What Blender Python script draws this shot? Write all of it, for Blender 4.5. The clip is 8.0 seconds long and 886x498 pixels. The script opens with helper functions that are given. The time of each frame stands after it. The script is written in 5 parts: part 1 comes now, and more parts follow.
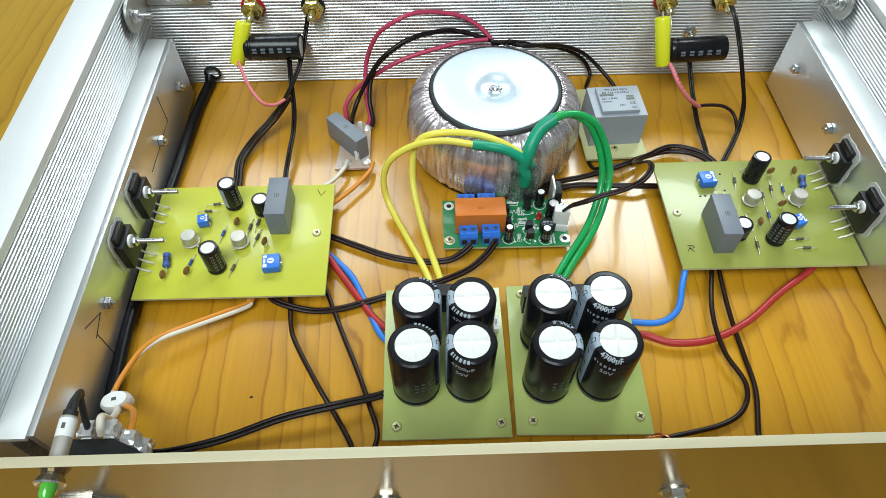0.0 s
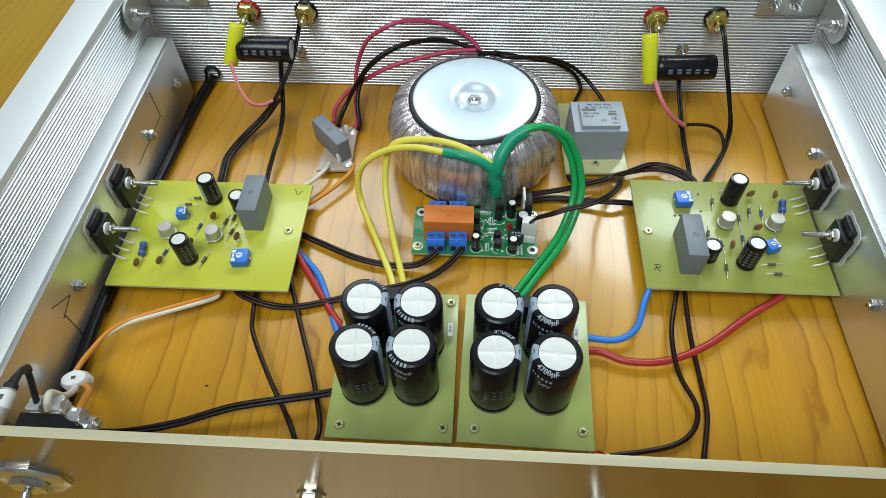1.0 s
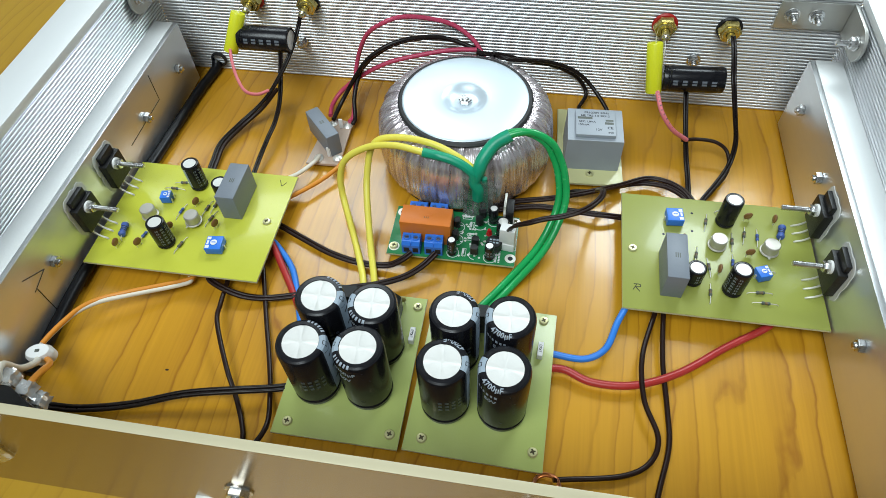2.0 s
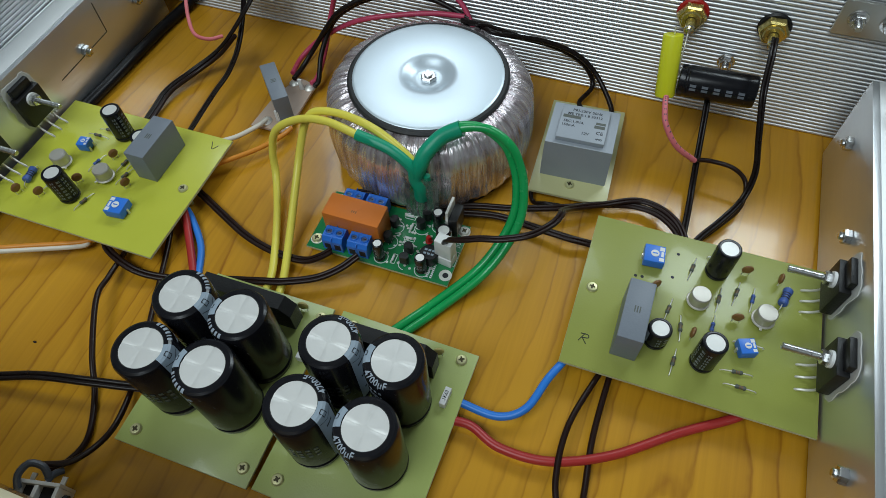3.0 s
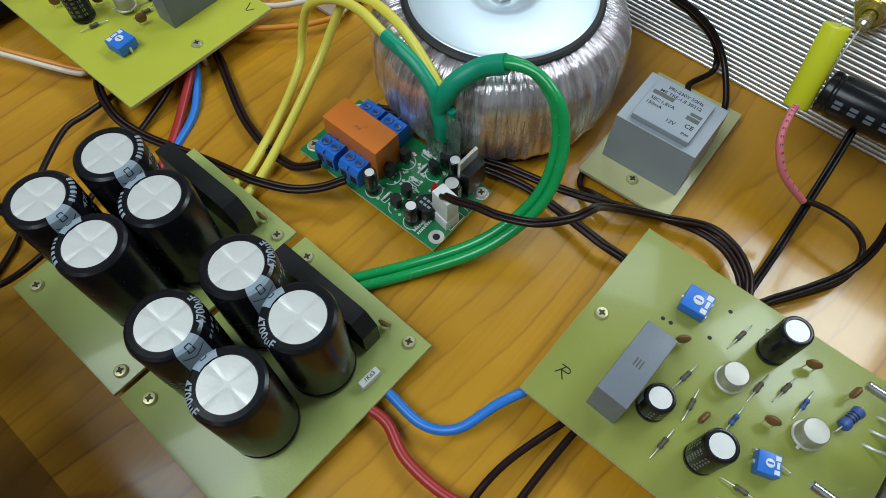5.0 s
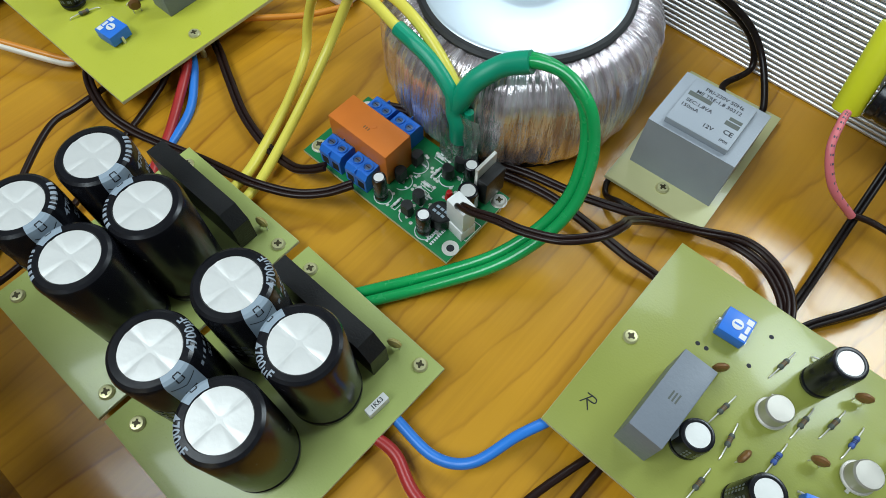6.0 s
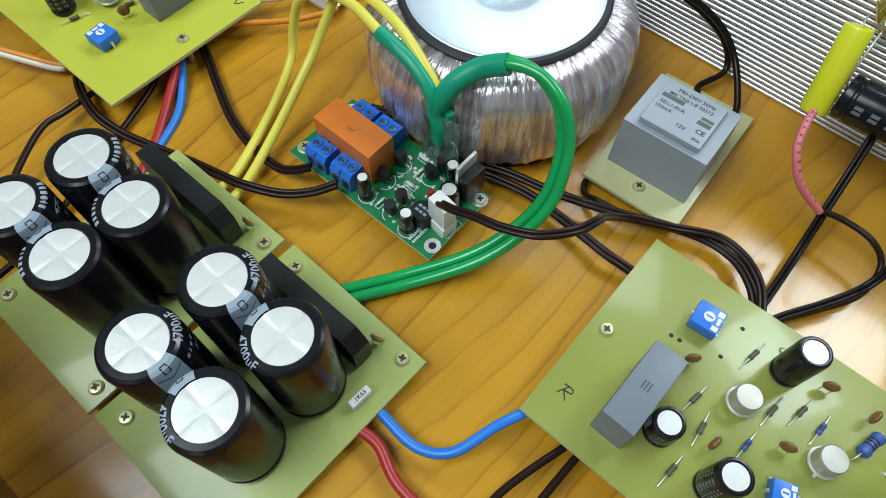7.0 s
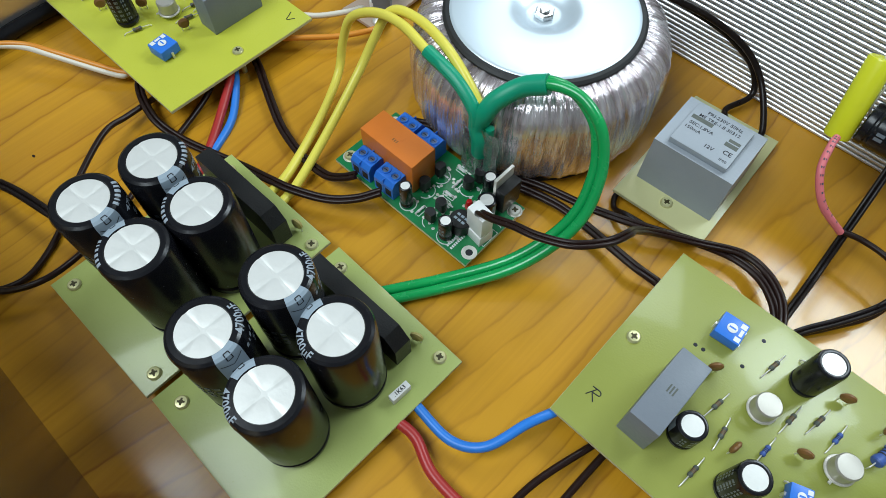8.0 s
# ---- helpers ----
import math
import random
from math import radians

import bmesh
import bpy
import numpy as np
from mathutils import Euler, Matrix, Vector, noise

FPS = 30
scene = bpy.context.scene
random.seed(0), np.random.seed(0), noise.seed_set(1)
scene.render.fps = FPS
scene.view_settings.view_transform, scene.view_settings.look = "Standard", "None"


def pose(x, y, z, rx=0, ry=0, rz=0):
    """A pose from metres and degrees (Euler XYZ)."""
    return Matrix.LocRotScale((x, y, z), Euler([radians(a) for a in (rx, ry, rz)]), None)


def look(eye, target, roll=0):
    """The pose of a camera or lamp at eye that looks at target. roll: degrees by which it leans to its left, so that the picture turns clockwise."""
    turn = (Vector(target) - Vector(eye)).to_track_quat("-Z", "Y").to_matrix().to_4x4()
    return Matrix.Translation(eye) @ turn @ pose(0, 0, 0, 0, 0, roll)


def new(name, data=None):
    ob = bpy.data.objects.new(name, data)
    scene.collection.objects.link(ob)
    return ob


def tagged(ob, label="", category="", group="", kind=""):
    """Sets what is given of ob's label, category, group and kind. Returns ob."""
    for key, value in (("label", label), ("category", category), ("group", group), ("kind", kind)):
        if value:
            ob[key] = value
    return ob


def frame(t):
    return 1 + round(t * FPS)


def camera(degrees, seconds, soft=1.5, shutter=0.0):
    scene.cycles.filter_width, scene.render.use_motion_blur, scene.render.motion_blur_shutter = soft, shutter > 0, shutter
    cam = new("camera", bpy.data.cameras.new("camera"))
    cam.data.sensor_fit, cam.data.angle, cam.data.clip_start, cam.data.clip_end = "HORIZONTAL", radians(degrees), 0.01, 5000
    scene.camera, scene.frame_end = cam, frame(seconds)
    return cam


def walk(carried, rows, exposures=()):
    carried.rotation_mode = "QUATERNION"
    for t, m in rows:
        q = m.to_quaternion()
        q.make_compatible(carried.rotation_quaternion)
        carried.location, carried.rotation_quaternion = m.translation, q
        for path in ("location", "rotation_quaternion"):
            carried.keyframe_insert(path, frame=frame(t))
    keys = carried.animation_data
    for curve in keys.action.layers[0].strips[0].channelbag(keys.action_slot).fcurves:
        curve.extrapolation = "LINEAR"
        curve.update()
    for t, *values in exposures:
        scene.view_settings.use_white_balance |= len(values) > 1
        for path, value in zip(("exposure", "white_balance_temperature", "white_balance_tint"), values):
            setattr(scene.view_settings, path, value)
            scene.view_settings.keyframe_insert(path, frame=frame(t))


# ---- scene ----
cam = camera(69.08, 8.0, soft=0.85)
# seconds, centimetres, degrees
ROWS = [
    (0, -4.383, -10.754, 29.370, 35.815, 0.037, -1.667),
    (0.5, -2.353, -10.976, 29.785, 36.150, 0.615, 0.336),
    (1, -0.278, -11.058, 29.563, 36.616, 1.005, 3.158),
    (1.2, 0.522, -10.972, 29.603, 36.468, 1.207, 4.383),
    (2.3, 5.270, -8.500, 27.948, 36.880, 2.986, 12.474),
    (2.5, 6.600, -6.989, 26.784, 36.686, 3.479, 15.268),
    (3, 8.755, -3.264, 25.569, 33.234, 1.983, 19.549),
    (3.5, 9.286, -1.605, 23.037, 30.828, 0.397, 25.490),
    (4, 10.218, 0.276, 21.571, 28.745, -1.447, 30.825),
    (4.5, 11.019, 1.178, 21.291, 27.882, 0.104, 38.666),
    (4.7, 11.169, 1.433, 21.331, 28.841, 0.280, 39.855),
    (5.8, 9.624, 2.662, 19.892, 28.060, 0.119, 41.483),
    (6, 9.591, 2.747, 19.870, 27.804, -0.073, 41.456),
    (6.5, 9.901, 2.765, 20.041, 27.899, -0.017, 41.289),
    (7, 10.248, 2.630, 20.268, 28.284, -0.346, 40.893),
    (7.5, 10.653, 2.408, 20.408, 28.327, -0.541, 40.856),
    (8, 10.173, 1.481, 21.312, 29.352, -0.167, 43.187),
]
EXPOSURES = [(0.0, 0.50, 6500, 10), (0.5, 0.52, 6500, 10), (1.0, 0.22, 6450, 10), (2.3, 0.42, 6400, 10), (2.5, 0.34, 6350, 10), (3.0, -0.36, 6300, 10), (3.5, -0.12, 6250, 10), (4.6, -0.16, 6250, 10), (6.0, 0.18, 6250, 10), (7.0, 0.28, 6250, 10), (8.0, 0.24, 6250, 10)]
walk(cam, [(t, pose(x / 100, y / 100, z / 100, rx, ry, rz)) for t, x, y, z, rx, ry, rz in ROWS], EXPOSURES)

# ---- world and lights ----
world = bpy.data.worlds.new("room_light")
scene.world = world
world.use_nodes = True
world.node_tree.nodes["Background"].inputs[0].default_value = (0.92, 0.96, 1.0, 1)
world.node_tree.nodes["Background"].inputs[1].default_value = 0.3


def area_lamp(name, eye, target, sx, sy, watts, colour):
    data = bpy.data.lights.new(name, "AREA")
    data.shape, data.size, data.size_y, data.energy, data.color = "RECTANGLE", sx, sy, watts, colour
    ob = new(name, data)
    ob.matrix_world = look(eye, target)
    return ob


area_lamp("desk_lamp_behind", (0.27, 0.63, 0.60), (0.0, 0.12, 0.0), 0.27, 0.2, 2.3, (0.84, 0.97, 1.0))
area_lamp("desk_lamp_left", (-0.30, 0.80, 0.85), (0.0, 0.12, 0.0), 0.4, 0.3, 2.5, (0.86, 0.97, 1.0))
area_lamp("ceiling_lamp_front", (-0.35, -0.80, 1.8), (0.0, 0.12, 0.0), 1.3, 0.9, 28, (0.87, 0.98, 1.0))


# ---- helpers ----
CM = 0.01


def part(name, bm, material, parent=None, label="", smooth=30, bevel=0.0):
    """Links a bmesh in centimetres as one mesh object."""
    if bevel:
        edges = [e for e in bm.edges if len(e.link_faces) == 2 and e.calc_face_angle(0) > 0.6]
        bmesh.ops.bevel(bm, geom=edges, offset=bevel, segments=2, profile=0.6, affect="EDGES", clamp_overlap=True)
    bmesh.ops.scale(bm, vec=(CM, CM, CM), verts=bm.verts)
    bmesh.ops.recalc_face_normals(bm, faces=bm.faces)
    me = bpy.data.meshes.new(name)
    bm.to_mesh(me)
    bm.free()
    me.materials.append(material)
    if smooth:
        me.shade_smooth()
        me.set_sharp_from_angle(angle=radians(smooth))
    ob = new(name, me)
    if parent is not None:
        ob.parent = parent
    if label:
        ob["label"] = label
    return ob


def thing(name, x, y, z, turn=0, label="", category="", group="", kind=""):
    ob = new(name)
    ob.empty_display_size = 0.01
    ob.matrix_basis = pose(x * CM, y * CM, z * CM, 0, 0, turn)
    return tagged(ob, label, category, group, kind)


def box(x0, y0, z0, x1, y1, z1, bm=None):
    bm = bm or bmesh.new()
    m = Matrix.LocRotScale(((x0 + x1) / 2, (y0 + y1) / 2, (z0 + z1) / 2), None, (abs(x1 - x0), abs(y1 - y0), abs(z1 - z0)))
    bmesh.ops.create_cube(bm, size=1, matrix=m)
    return bm


def lathe(profile, seg=32, m=None, bm=None):
    """Turns (radius, height) points round z; then moved by m."""
    bm = bm or bmesh.new()
    rings, fresh = [], []
    for r, z in profile:
        if r < 1e-5:
            rings.append([bm.verts.new((0, 0, z))])
        else:
            rings.append([bm.verts.new((r * math.cos(2 * math.pi * k / seg), r * math.sin(2 * math.pi * k / seg), z)) for k in range(seg)])
        fresh += rings[-1]
    for a, b in zip(rings, rings[1:]):
        for k in range(seg):
            j = (k + 1) % seg
            if len(a) == 1 and len(b) > 1:
                bm.faces.new((a[0], b[k], b[j]))
            elif len(b) == 1 and len(a) > 1:
                bm.faces.new((a[k], a[j], b[0]))
            elif len(a) > 1:
                bm.faces.new((a[k], a[j], b[j], b[k]))
    if m is not None:
        bmesh.ops.transform(bm, matrix=m, verts=fresh)
    return bm


def rod(a, b, r, seg=16, bm=None, bev=0.0):
    a, b = Vector(a), Vector(b)
    d = b - a
    m = Matrix.Translation(a) @ d.to_track_quat("Z", "Y").to_matrix().to_4x4()
    h, e = d.length, min(bev, r * 0.6, d.length * 0.4)
    prof = [(0, 0), (r - e, 0), (r, e), (r, h - e), (r - e, h), (0, h)] if e else [(0, 0), (r, 0), (r, h), (0, h)]
    return lathe(prof, seg, m, bm)


def smooth_path(points, steps=8):
    p = [Vector(q) for q in points]
    p = [p[0] * 2 - p[1]] + p + [p[-1] * 2 - p[-2]]
    out = []
    for i in range(1, len(p) - 2):
        a, b, c, d = p[i - 1 : i + 3]
        for k in range(steps):
            t = k / steps
            out.append(0.5 * (2 * b + (c - a) * t + (2 * a - 5 * b + 4 * c - d) * t * t + (3 * b - a - 3 * c + d) * t ** 3))
    out.append(p[-2])
    return out


def tube(points, r, seg=10, steps=8, bm=None, offset=None):
    """A round wire through the points."""
    bm = bm or bmesh.new()
    path = smooth_path(points, steps) if steps else [Vector(q) for q in points]
    if offset is not None:
        path = [q + Vector(offset) for q in path]
    side, rings = None, []
    for i, q in enumerate(path):
        d = (path[min(i + 1, len(path) - 1)] - path[max(i - 1, 0)]).normalized()
        if side is None:
            side = d.orthogonal().normalized()
        side = (side - d * side.dot(d)).normalized()
        up = d.cross(side)
        rings.append([bm.verts.new(q + r * (math.cos(2 * math.pi * k / seg) * side + math.sin(2 * math.pi * k / seg) * up)) for k in range(seg)])
    for a, b in zip(rings, rings[1:]):
        for k in range(seg):
            bm.faces.new((a[k], a[(k + 1) % seg], b[(k + 1) % seg], b[k]))
    bm.faces.new(rings[0])
    bm.faces.new(rings[-1][::-1])
    return bm


def twin(points, r, gap=None):
    """Two insulated leads side by side, as flat speaker flex."""
    path = smooth_path(points, 6)
    bm = bmesh.new()
    g = gap or r * 0.95
    for s in (-g, g):
        moved = []
        for i, q in enumerate(path):
            d = path[min(i + 1, len(path) - 1)] - path[max(i - 1, 0)]
            n = Vector((-d.y, d.x, 0))
            n = n.normalized() if n.length > 1e-5 else Vector((1, 0, 0))
            moved.append(q + n * s)
        tube(moved, r, 8, 0, bm)
    return bm


def writing(text, size, depth=0.004):
    """Flat lettering in centimetres as a bmesh, its middle at the origin, in the xy plane."""
    cu = bpy.data.curves.new("lettering", "FONT")
    cu.body, cu.size, cu.align_x, cu.align_y, cu.extrude, cu.resolution_u, cu.offset = text, size, "CENTER", "CENTER", depth, 2, size * 0.018
    ob = bpy.data.objects.new("lettering", cu)
    scene.collection.objects.link(ob)
    me = bpy.data.meshes.new_from_object(ob.evaluated_get(bpy.context.evaluated_depsgraph_get()))
    bm = bmesh.new()
    bm.from_mesh(me)
    bpy.data.objects.remove(ob)
    bpy.data.curves.remove(cu)
    bpy.data.meshes.remove(me)
    return bm


# ---- materials ----
def material(name, colour, rough=0.5, metal=0.0, second=None, scale=40.0, amount=0.25, bump=0.0, bump_scale=300.0, coat=0.0, stretch=(1, 1, 1), trans=0.0, ior=1.45, rough_var=0.08, vary=0.0):
    """A surface with blotches at one scale, grain at another, and fine relief."""
    m = bpy.data.materials.new(name)
    m.use_nodes = True
    nt = m.node_tree
    b = nt.nodes["Principled BSDF"]
    b.inputs["Metallic"].default_value = metal
    b.inputs["IOR"].default_value = ior
    b.inputs["Coat Weight"].default_value = coat
    b.inputs["Coat Roughness"].default_value = 0.08
    b.inputs["Transmission Weight"].default_value = trans
    co = nt.nodes.new("ShaderNodeTexCoord")
    mp = nt.nodes.new("ShaderNodeMapping")
    mp.inputs["Scale"].default_value = stretch
    nt.links.new(co.outputs["Object"], mp.inputs["Vector"])
    n1 = nt.nodes.new("ShaderNodeTexNoise")
    n1.inputs["Scale"].default_value = scale
    n1.inputs["Detail"].default_value = 5
    nt.links.new(mp.outputs[0], n1.inputs["Vector"])
    mix = nt.nodes.new("ShaderNodeMix")
    mix.data_type = "RGBA"
    second = second or tuple(c * (1 - amount) for c in colour)
    mix.inputs[6].default_value = (*colour, 1)
    mix.inputs[7].default_value = (*second, 1)
    nt.links.new(n1.outputs["Fac"], mix.inputs[0])
    last = mix.outputs[2]
    if vary:
        info = nt.nodes.new("ShaderNodeObjectInfo")
        hs = nt.nodes.new("ShaderNodeHueSaturation")
        mr = nt.nodes.new("ShaderNodeMapRange")
        mr.inputs["To Min"].default_value, mr.inputs["To Max"].default_value = 1 - vary, 1 + vary
        nt.links.new(info.outputs["Random"], mr.inputs["Value"])
        nt.links.new(mr.outputs[0], hs.inputs["Value"])
        nt.links.new(last, hs.inputs["Color"])
        last = hs.outputs[0]
    nt.links.new(last, b.inputs["Base Color"])
    n2 = nt.nodes.new("ShaderNodeTexNoise")
    n2.inputs["Scale"].default_value = bump_scale
    n2.inputs["Detail"].default_value = 3
    nt.links.new(mp.outputs[0], n2.inputs["Vector"])
    rr = nt.nodes.new("ShaderNodeMapRange")
    rr.inputs["To Min"].default_value, rr.inputs["To Max"].default_value = max(0.02, rough - rough_var), min(1, rough + rough_var)
    nt.links.new(n2.outputs["Fac"], rr.inputs["Value"])
    nt.links.new(rr.outputs[0], b.inputs["Roughness"])
    if bump:
        bp = nt.nodes.new("ShaderNodeBump")
        bp.inputs["Strength"].default_value = bump
        bp.inputs["Distance"].default_value = 0.0005
        nt.links.new(n2.outputs["Fac"], bp.inputs["Height"])
        nt.links.new(bp.outputs[0], b.inputs["Normal"])
    return m


def wood_material(name, light, dark, rough=0.22):
    """Varnished softwood with long grain along y, arched figure and a few pores."""
    m = bpy.data.materials.new(name)
    m.use_nodes = True
    nt = m.node_tree
    b = nt.nodes["Principled BSDF"]
    co = nt.nodes.new("ShaderNodeTexCoord")

    def mapped(sx, sy, sz, turn=0):
        mp = nt.nodes.new("ShaderNodeMapping")
        mp.inputs["Scale"].default_value = (sx, sy, sz)
        mp.inputs["Rotation"].default_value = (0, 0, radians(turn))
        nt.links.new(co.outputs["Object"], mp.inputs["Vector"])
        return mp.outputs[0]

    warp = nt.nodes.new("ShaderNodeTexNoise")
    warp.inputs["Scale"].default_value = 1.0
    warp.inputs["Detail"].default_value = 2
    nt.links.new(mapped(13, 2.4, 1, 3), warp.inputs["Vector"])
    ripple = nt.nodes.new("ShaderNodeTexNoise")
    ripple.inputs["Scale"].default_value = 1.0
    ripple.inputs["Detail"].default_value = 3
    nt.links.new(mapped(60, 34, 1, 3), ripple.inputs["Vector"])
    place = nt.nodes.new("ShaderNodeSeparateXYZ")
    nt.links.new(mapped(1, 1, 1, 3), place.inputs[0])
    across = nt.nodes.new("ShaderNodeMath")
    across.operation = "MULTIPLY"
    across.inputs[1].default_value = 85.0
    nt.links.new(place.outputs[0], across.inputs[0])
    waves = nt.nodes.new("ShaderNodeMath")
    waves.operation = "MULTIPLY_ADD"
    waves.inputs[1].default_value = 9.0
    nt.links.new(warp.outputs["Fac"], waves.inputs[0])
    nt.links.new(across.outputs[0], waves.inputs[2])
    rings = nt.nodes.new("ShaderNodeMath")
    rings.operation = "MULTIPLY_ADD"
    rings.inputs[1].default_value = 0.55
    nt.links.new(ripple.outputs["Fac"], rings.inputs[0])
    nt.links.new(waves.outputs[0], rings.inputs[2])
    saw = nt.nodes.new("ShaderNodeMath")
    saw.operation = "FRACT"
    nt.links.new(rings.outputs[0], saw.inputs[0])
    soft = nt.nodes.new("ShaderNodeValToRGB")
    soft.color_ramp.elements[0].position, soft.color_ramp.elements[0].color = 0.0, (0.30, 0.30, 0.30, 1)
    soft.color_ramp.elements[1].position, soft.color_ramp.elements[1].color = 1.0, (0.45, 0.45, 0.45, 1)
    for at, v in ((0.08, 0.12), (0.50, 0.20), (0.86, 0.42), (0.95, 1.0)):
        e = soft.color_ramp.elements.new(at)
        e.color = (v, v, v, 1)
    nt.links.new(saw.outputs[0], soft.inputs[0])
    fade = nt.nodes.new("ShaderNodeTexNoise")
    fade.inputs["Scale"].default_value = 1.0
    fade.inputs["Detail"].default_value = 2
    nt.links.new(mapped(30, 7, 1, 3), fade.inputs["Vector"])
    faint = nt.nodes.new("ShaderNodeMapRange")
    faint.inputs["From Min"].default_value, faint.inputs["From Max"].default_value = 0.36, 0.62
    faint.inputs["To Min"].default_value = 0.35
    nt.links.new(fade.outputs["Fac"], faint.inputs["Value"])
    lines = nt.nodes.new("ShaderNodeMath")
    lines.operation = "MULTIPLY"
    nt.links.new(soft.outputs[0], lines.inputs[0])
    nt.links.new(faint.outputs[0], lines.inputs[1])
    fibre = nt.nodes.new("ShaderNodeTexNoise")
    fibre.inputs["Scale"].default_value = 1.0
    fibre.inputs["Detail"].default_value = 6
    nt.links.new(mapped(560, 12, 1, 4), fibre.inputs["Vector"])
    blotch = nt.nodes.new("ShaderNodeTexNoise")
    blotch.inputs["Scale"].default_value = 9.0
    blotch.inputs["Detail"].default_value = 3
    nt.links.new(mapped(1, 0.6, 1), blotch.inputs["Vector"])

    def scaled(sock, k):
        q = nt.nodes.new("ShaderNodeMath")
        q.operation = "MULTIPLY"
        q.inputs[1].default_value = k
        nt.links.new(sock, q.inputs[0])
        return q.outputs[0]

    def plus(a, c):
        q = nt.nodes.new("ShaderNodeMath")
        q.operation = "ADD"
        nt.links.new(a, q.inputs[0])
        nt.links.new(c, q.inputs[1])
        return q.outputs[0]

    raw = plus(plus(scaled(lines.outputs[0], 0.40), scaled(fibre.outputs["Fac"], 0.26)), scaled(blotch.outputs["Fac"], 0.42))
    spread = nt.nodes.new("ShaderNodeMapRange")
    spread.inputs["From Min"].default_value, spread.inputs["From Max"].default_value = 0.34, 0.78
    nt.links.new(raw, spread.inputs["Value"])
    total = spread.outputs[0]
    ramp = nt.nodes.new("ShaderNodeMix")
    ramp.data_type = "RGBA"
    ramp.inputs[6].default_value, ramp.inputs[7].default_value = (*light, 1), (*dark, 1)
    nt.links.new(total, ramp.inputs[0])
    nt.links.new(ramp.outputs[2], b.inputs["Base Color"])
    b.inputs["Roughness"].default_value = rough
    b.inputs["Coat Weight"].default_value = 0.35
    b.inputs["Coat Roughness"].default_value = 0.10
    bp = nt.nodes.new("ShaderNodeBump")
    bp.inputs["Strength"].default_value = 0.08
    bp.inputs["Distance"].default_value = 0.0004
    nt.links.new(total, bp.inputs["Height"])
    nt.links.new(bp.outputs[0], b.inputs["Normal"])
    return m


WOOD = wood_material("varnished_pine", (0.57, 0.28, 0.015), (0.29, 0.11, 0.006), 0.27)
TABLE = wood_material("table_wood", (0.46, 0.265, 0.016), (0.30, 0.14, 0.007), 0.35)
ALU = material("brushed_aluminium", (0.76, 0.78, 0.80), 0.32, 0.85, scale=30, amount=0.12, bump=0.12, bump_scale=500, stretch=(1, 0.05, 1))
ALU_X = material("extruded_aluminium", (0.80, 0.81, 0.82), 0.40, 0.7, scale=30, amount=0.08, bump_scale=300, stretch=(0.05, 1, 1), rough_var=0.03)
ALU_TOP = material("satin_aluminium", (0.84, 0.86, 0.86), 0.5, 0.4, scale=25, amount=0.08, bump=0.1, bump_scale=900)
CHAMPAGNE = material("champagne_anodised", (0.36, 0.28, 0.17), 0.24, 0.95, scale=25, amount=0.08, bump=0.04, bump_scale=500, stretch=(0.05, 1, 1), rough_var=0.02)
CREAM = material("cream_satin_edge", (0.60, 0.54, 0.36), 0.45, 0.25, scale=60, amount=0.08, bump=0.08, bump_scale=700)
STEEL = material("zinc_steel", (0.72, 0.72, 0.72), 0.28, 1.0, scale=200, amount=0.2, bump=0.1)
TIN = material("tinned_lead", (0.84, 0.82, 0.76), 0.38, 0.6, scale=200, amount=0.15)
BRASS = material("brass_plate", (0.80, 0.77, 0.42), 0.32, 0.6, scale=120, amount=0.25)
GOLD = material("gold_plate", (0.80, 0.66, 0.24), 0.24, 0.9, scale=120, amount=0.15)
PCB = material("bare_laminate", (0.56, 0.57, 0.06), 0.3, 0.0, (0.47, 0.49, 0.045), 45, bump=0.08, bump_scale=1400, coat=0.25)
PCB_PALE = material("pale_laminate", (0.42, 0.48, 0.15), 0.30, 0.0, (0.35, 0.42, 0.12), 45, bump=0.08, bump_scale=1400, coat=0.3)
PCB_CREAM = material("cream_laminate", (0.62, 0.60, 0.31), 0.35, 0.0, (0.54, 0.53, 0.26), 45, bump=0.08, bump_scale=1400, coat=0.25)
PCB_EDGE = material("sawn_laminate_edge", (0.62, 0.62, 0.36), 0.7, 0.0, scale=300, amount=0.3, bump=0.3)
PCB_GREEN = material("green_solder_mask", (0.008, 0.17, 0.05), 0.32, 0.0, (0.014, 0.22, 0.07), 500, bump=0.05, coat=0.15)
CAP_PRINT = material("pale_grey_print", (0.34, 0.39, 0.45), 0.5)
SLEEVE_GREY = material("dark_grey_sleeving", (0.07, 0.08, 0.10), 0.4)
SILK = material("white_print", (0.86, 0.88, 0.88), 0.6)
SLEEVE = material("black_pvc_sleeve", (0.006, 0.006, 0.008), 0.24, 0.0, (0.010, 0.010, 0.013), 80, bump=0.05, bump_scale=400, ior=1.4)
PRINT_DIM = material("dim_grey_print", (0.16, 0.18, 0.21), 0.4, 0.0, scale=200, amount=0.2)
PRINT_BLUE = material("dim_blue_print", (0.045, 0.055, 0.075), 0.35, 0.0, scale=200, amount=0.2)
STRIPE = material("grey_print", (0.32, 0.39, 0.46), 0.4, 0.0, scale=200, amount=0.12)
CAN_TOP = material("pale_aluminium_can", (0.76, 0.755, 0.725), 0.45, 0.35, scale=150, amount=0.06, bump=0.08, bump_scale=800)
CAN = material("transistor_can", (0.58, 0.55, 0.49), 0.42, 0.6, scale=200, amount=0.2, bump=0.08)
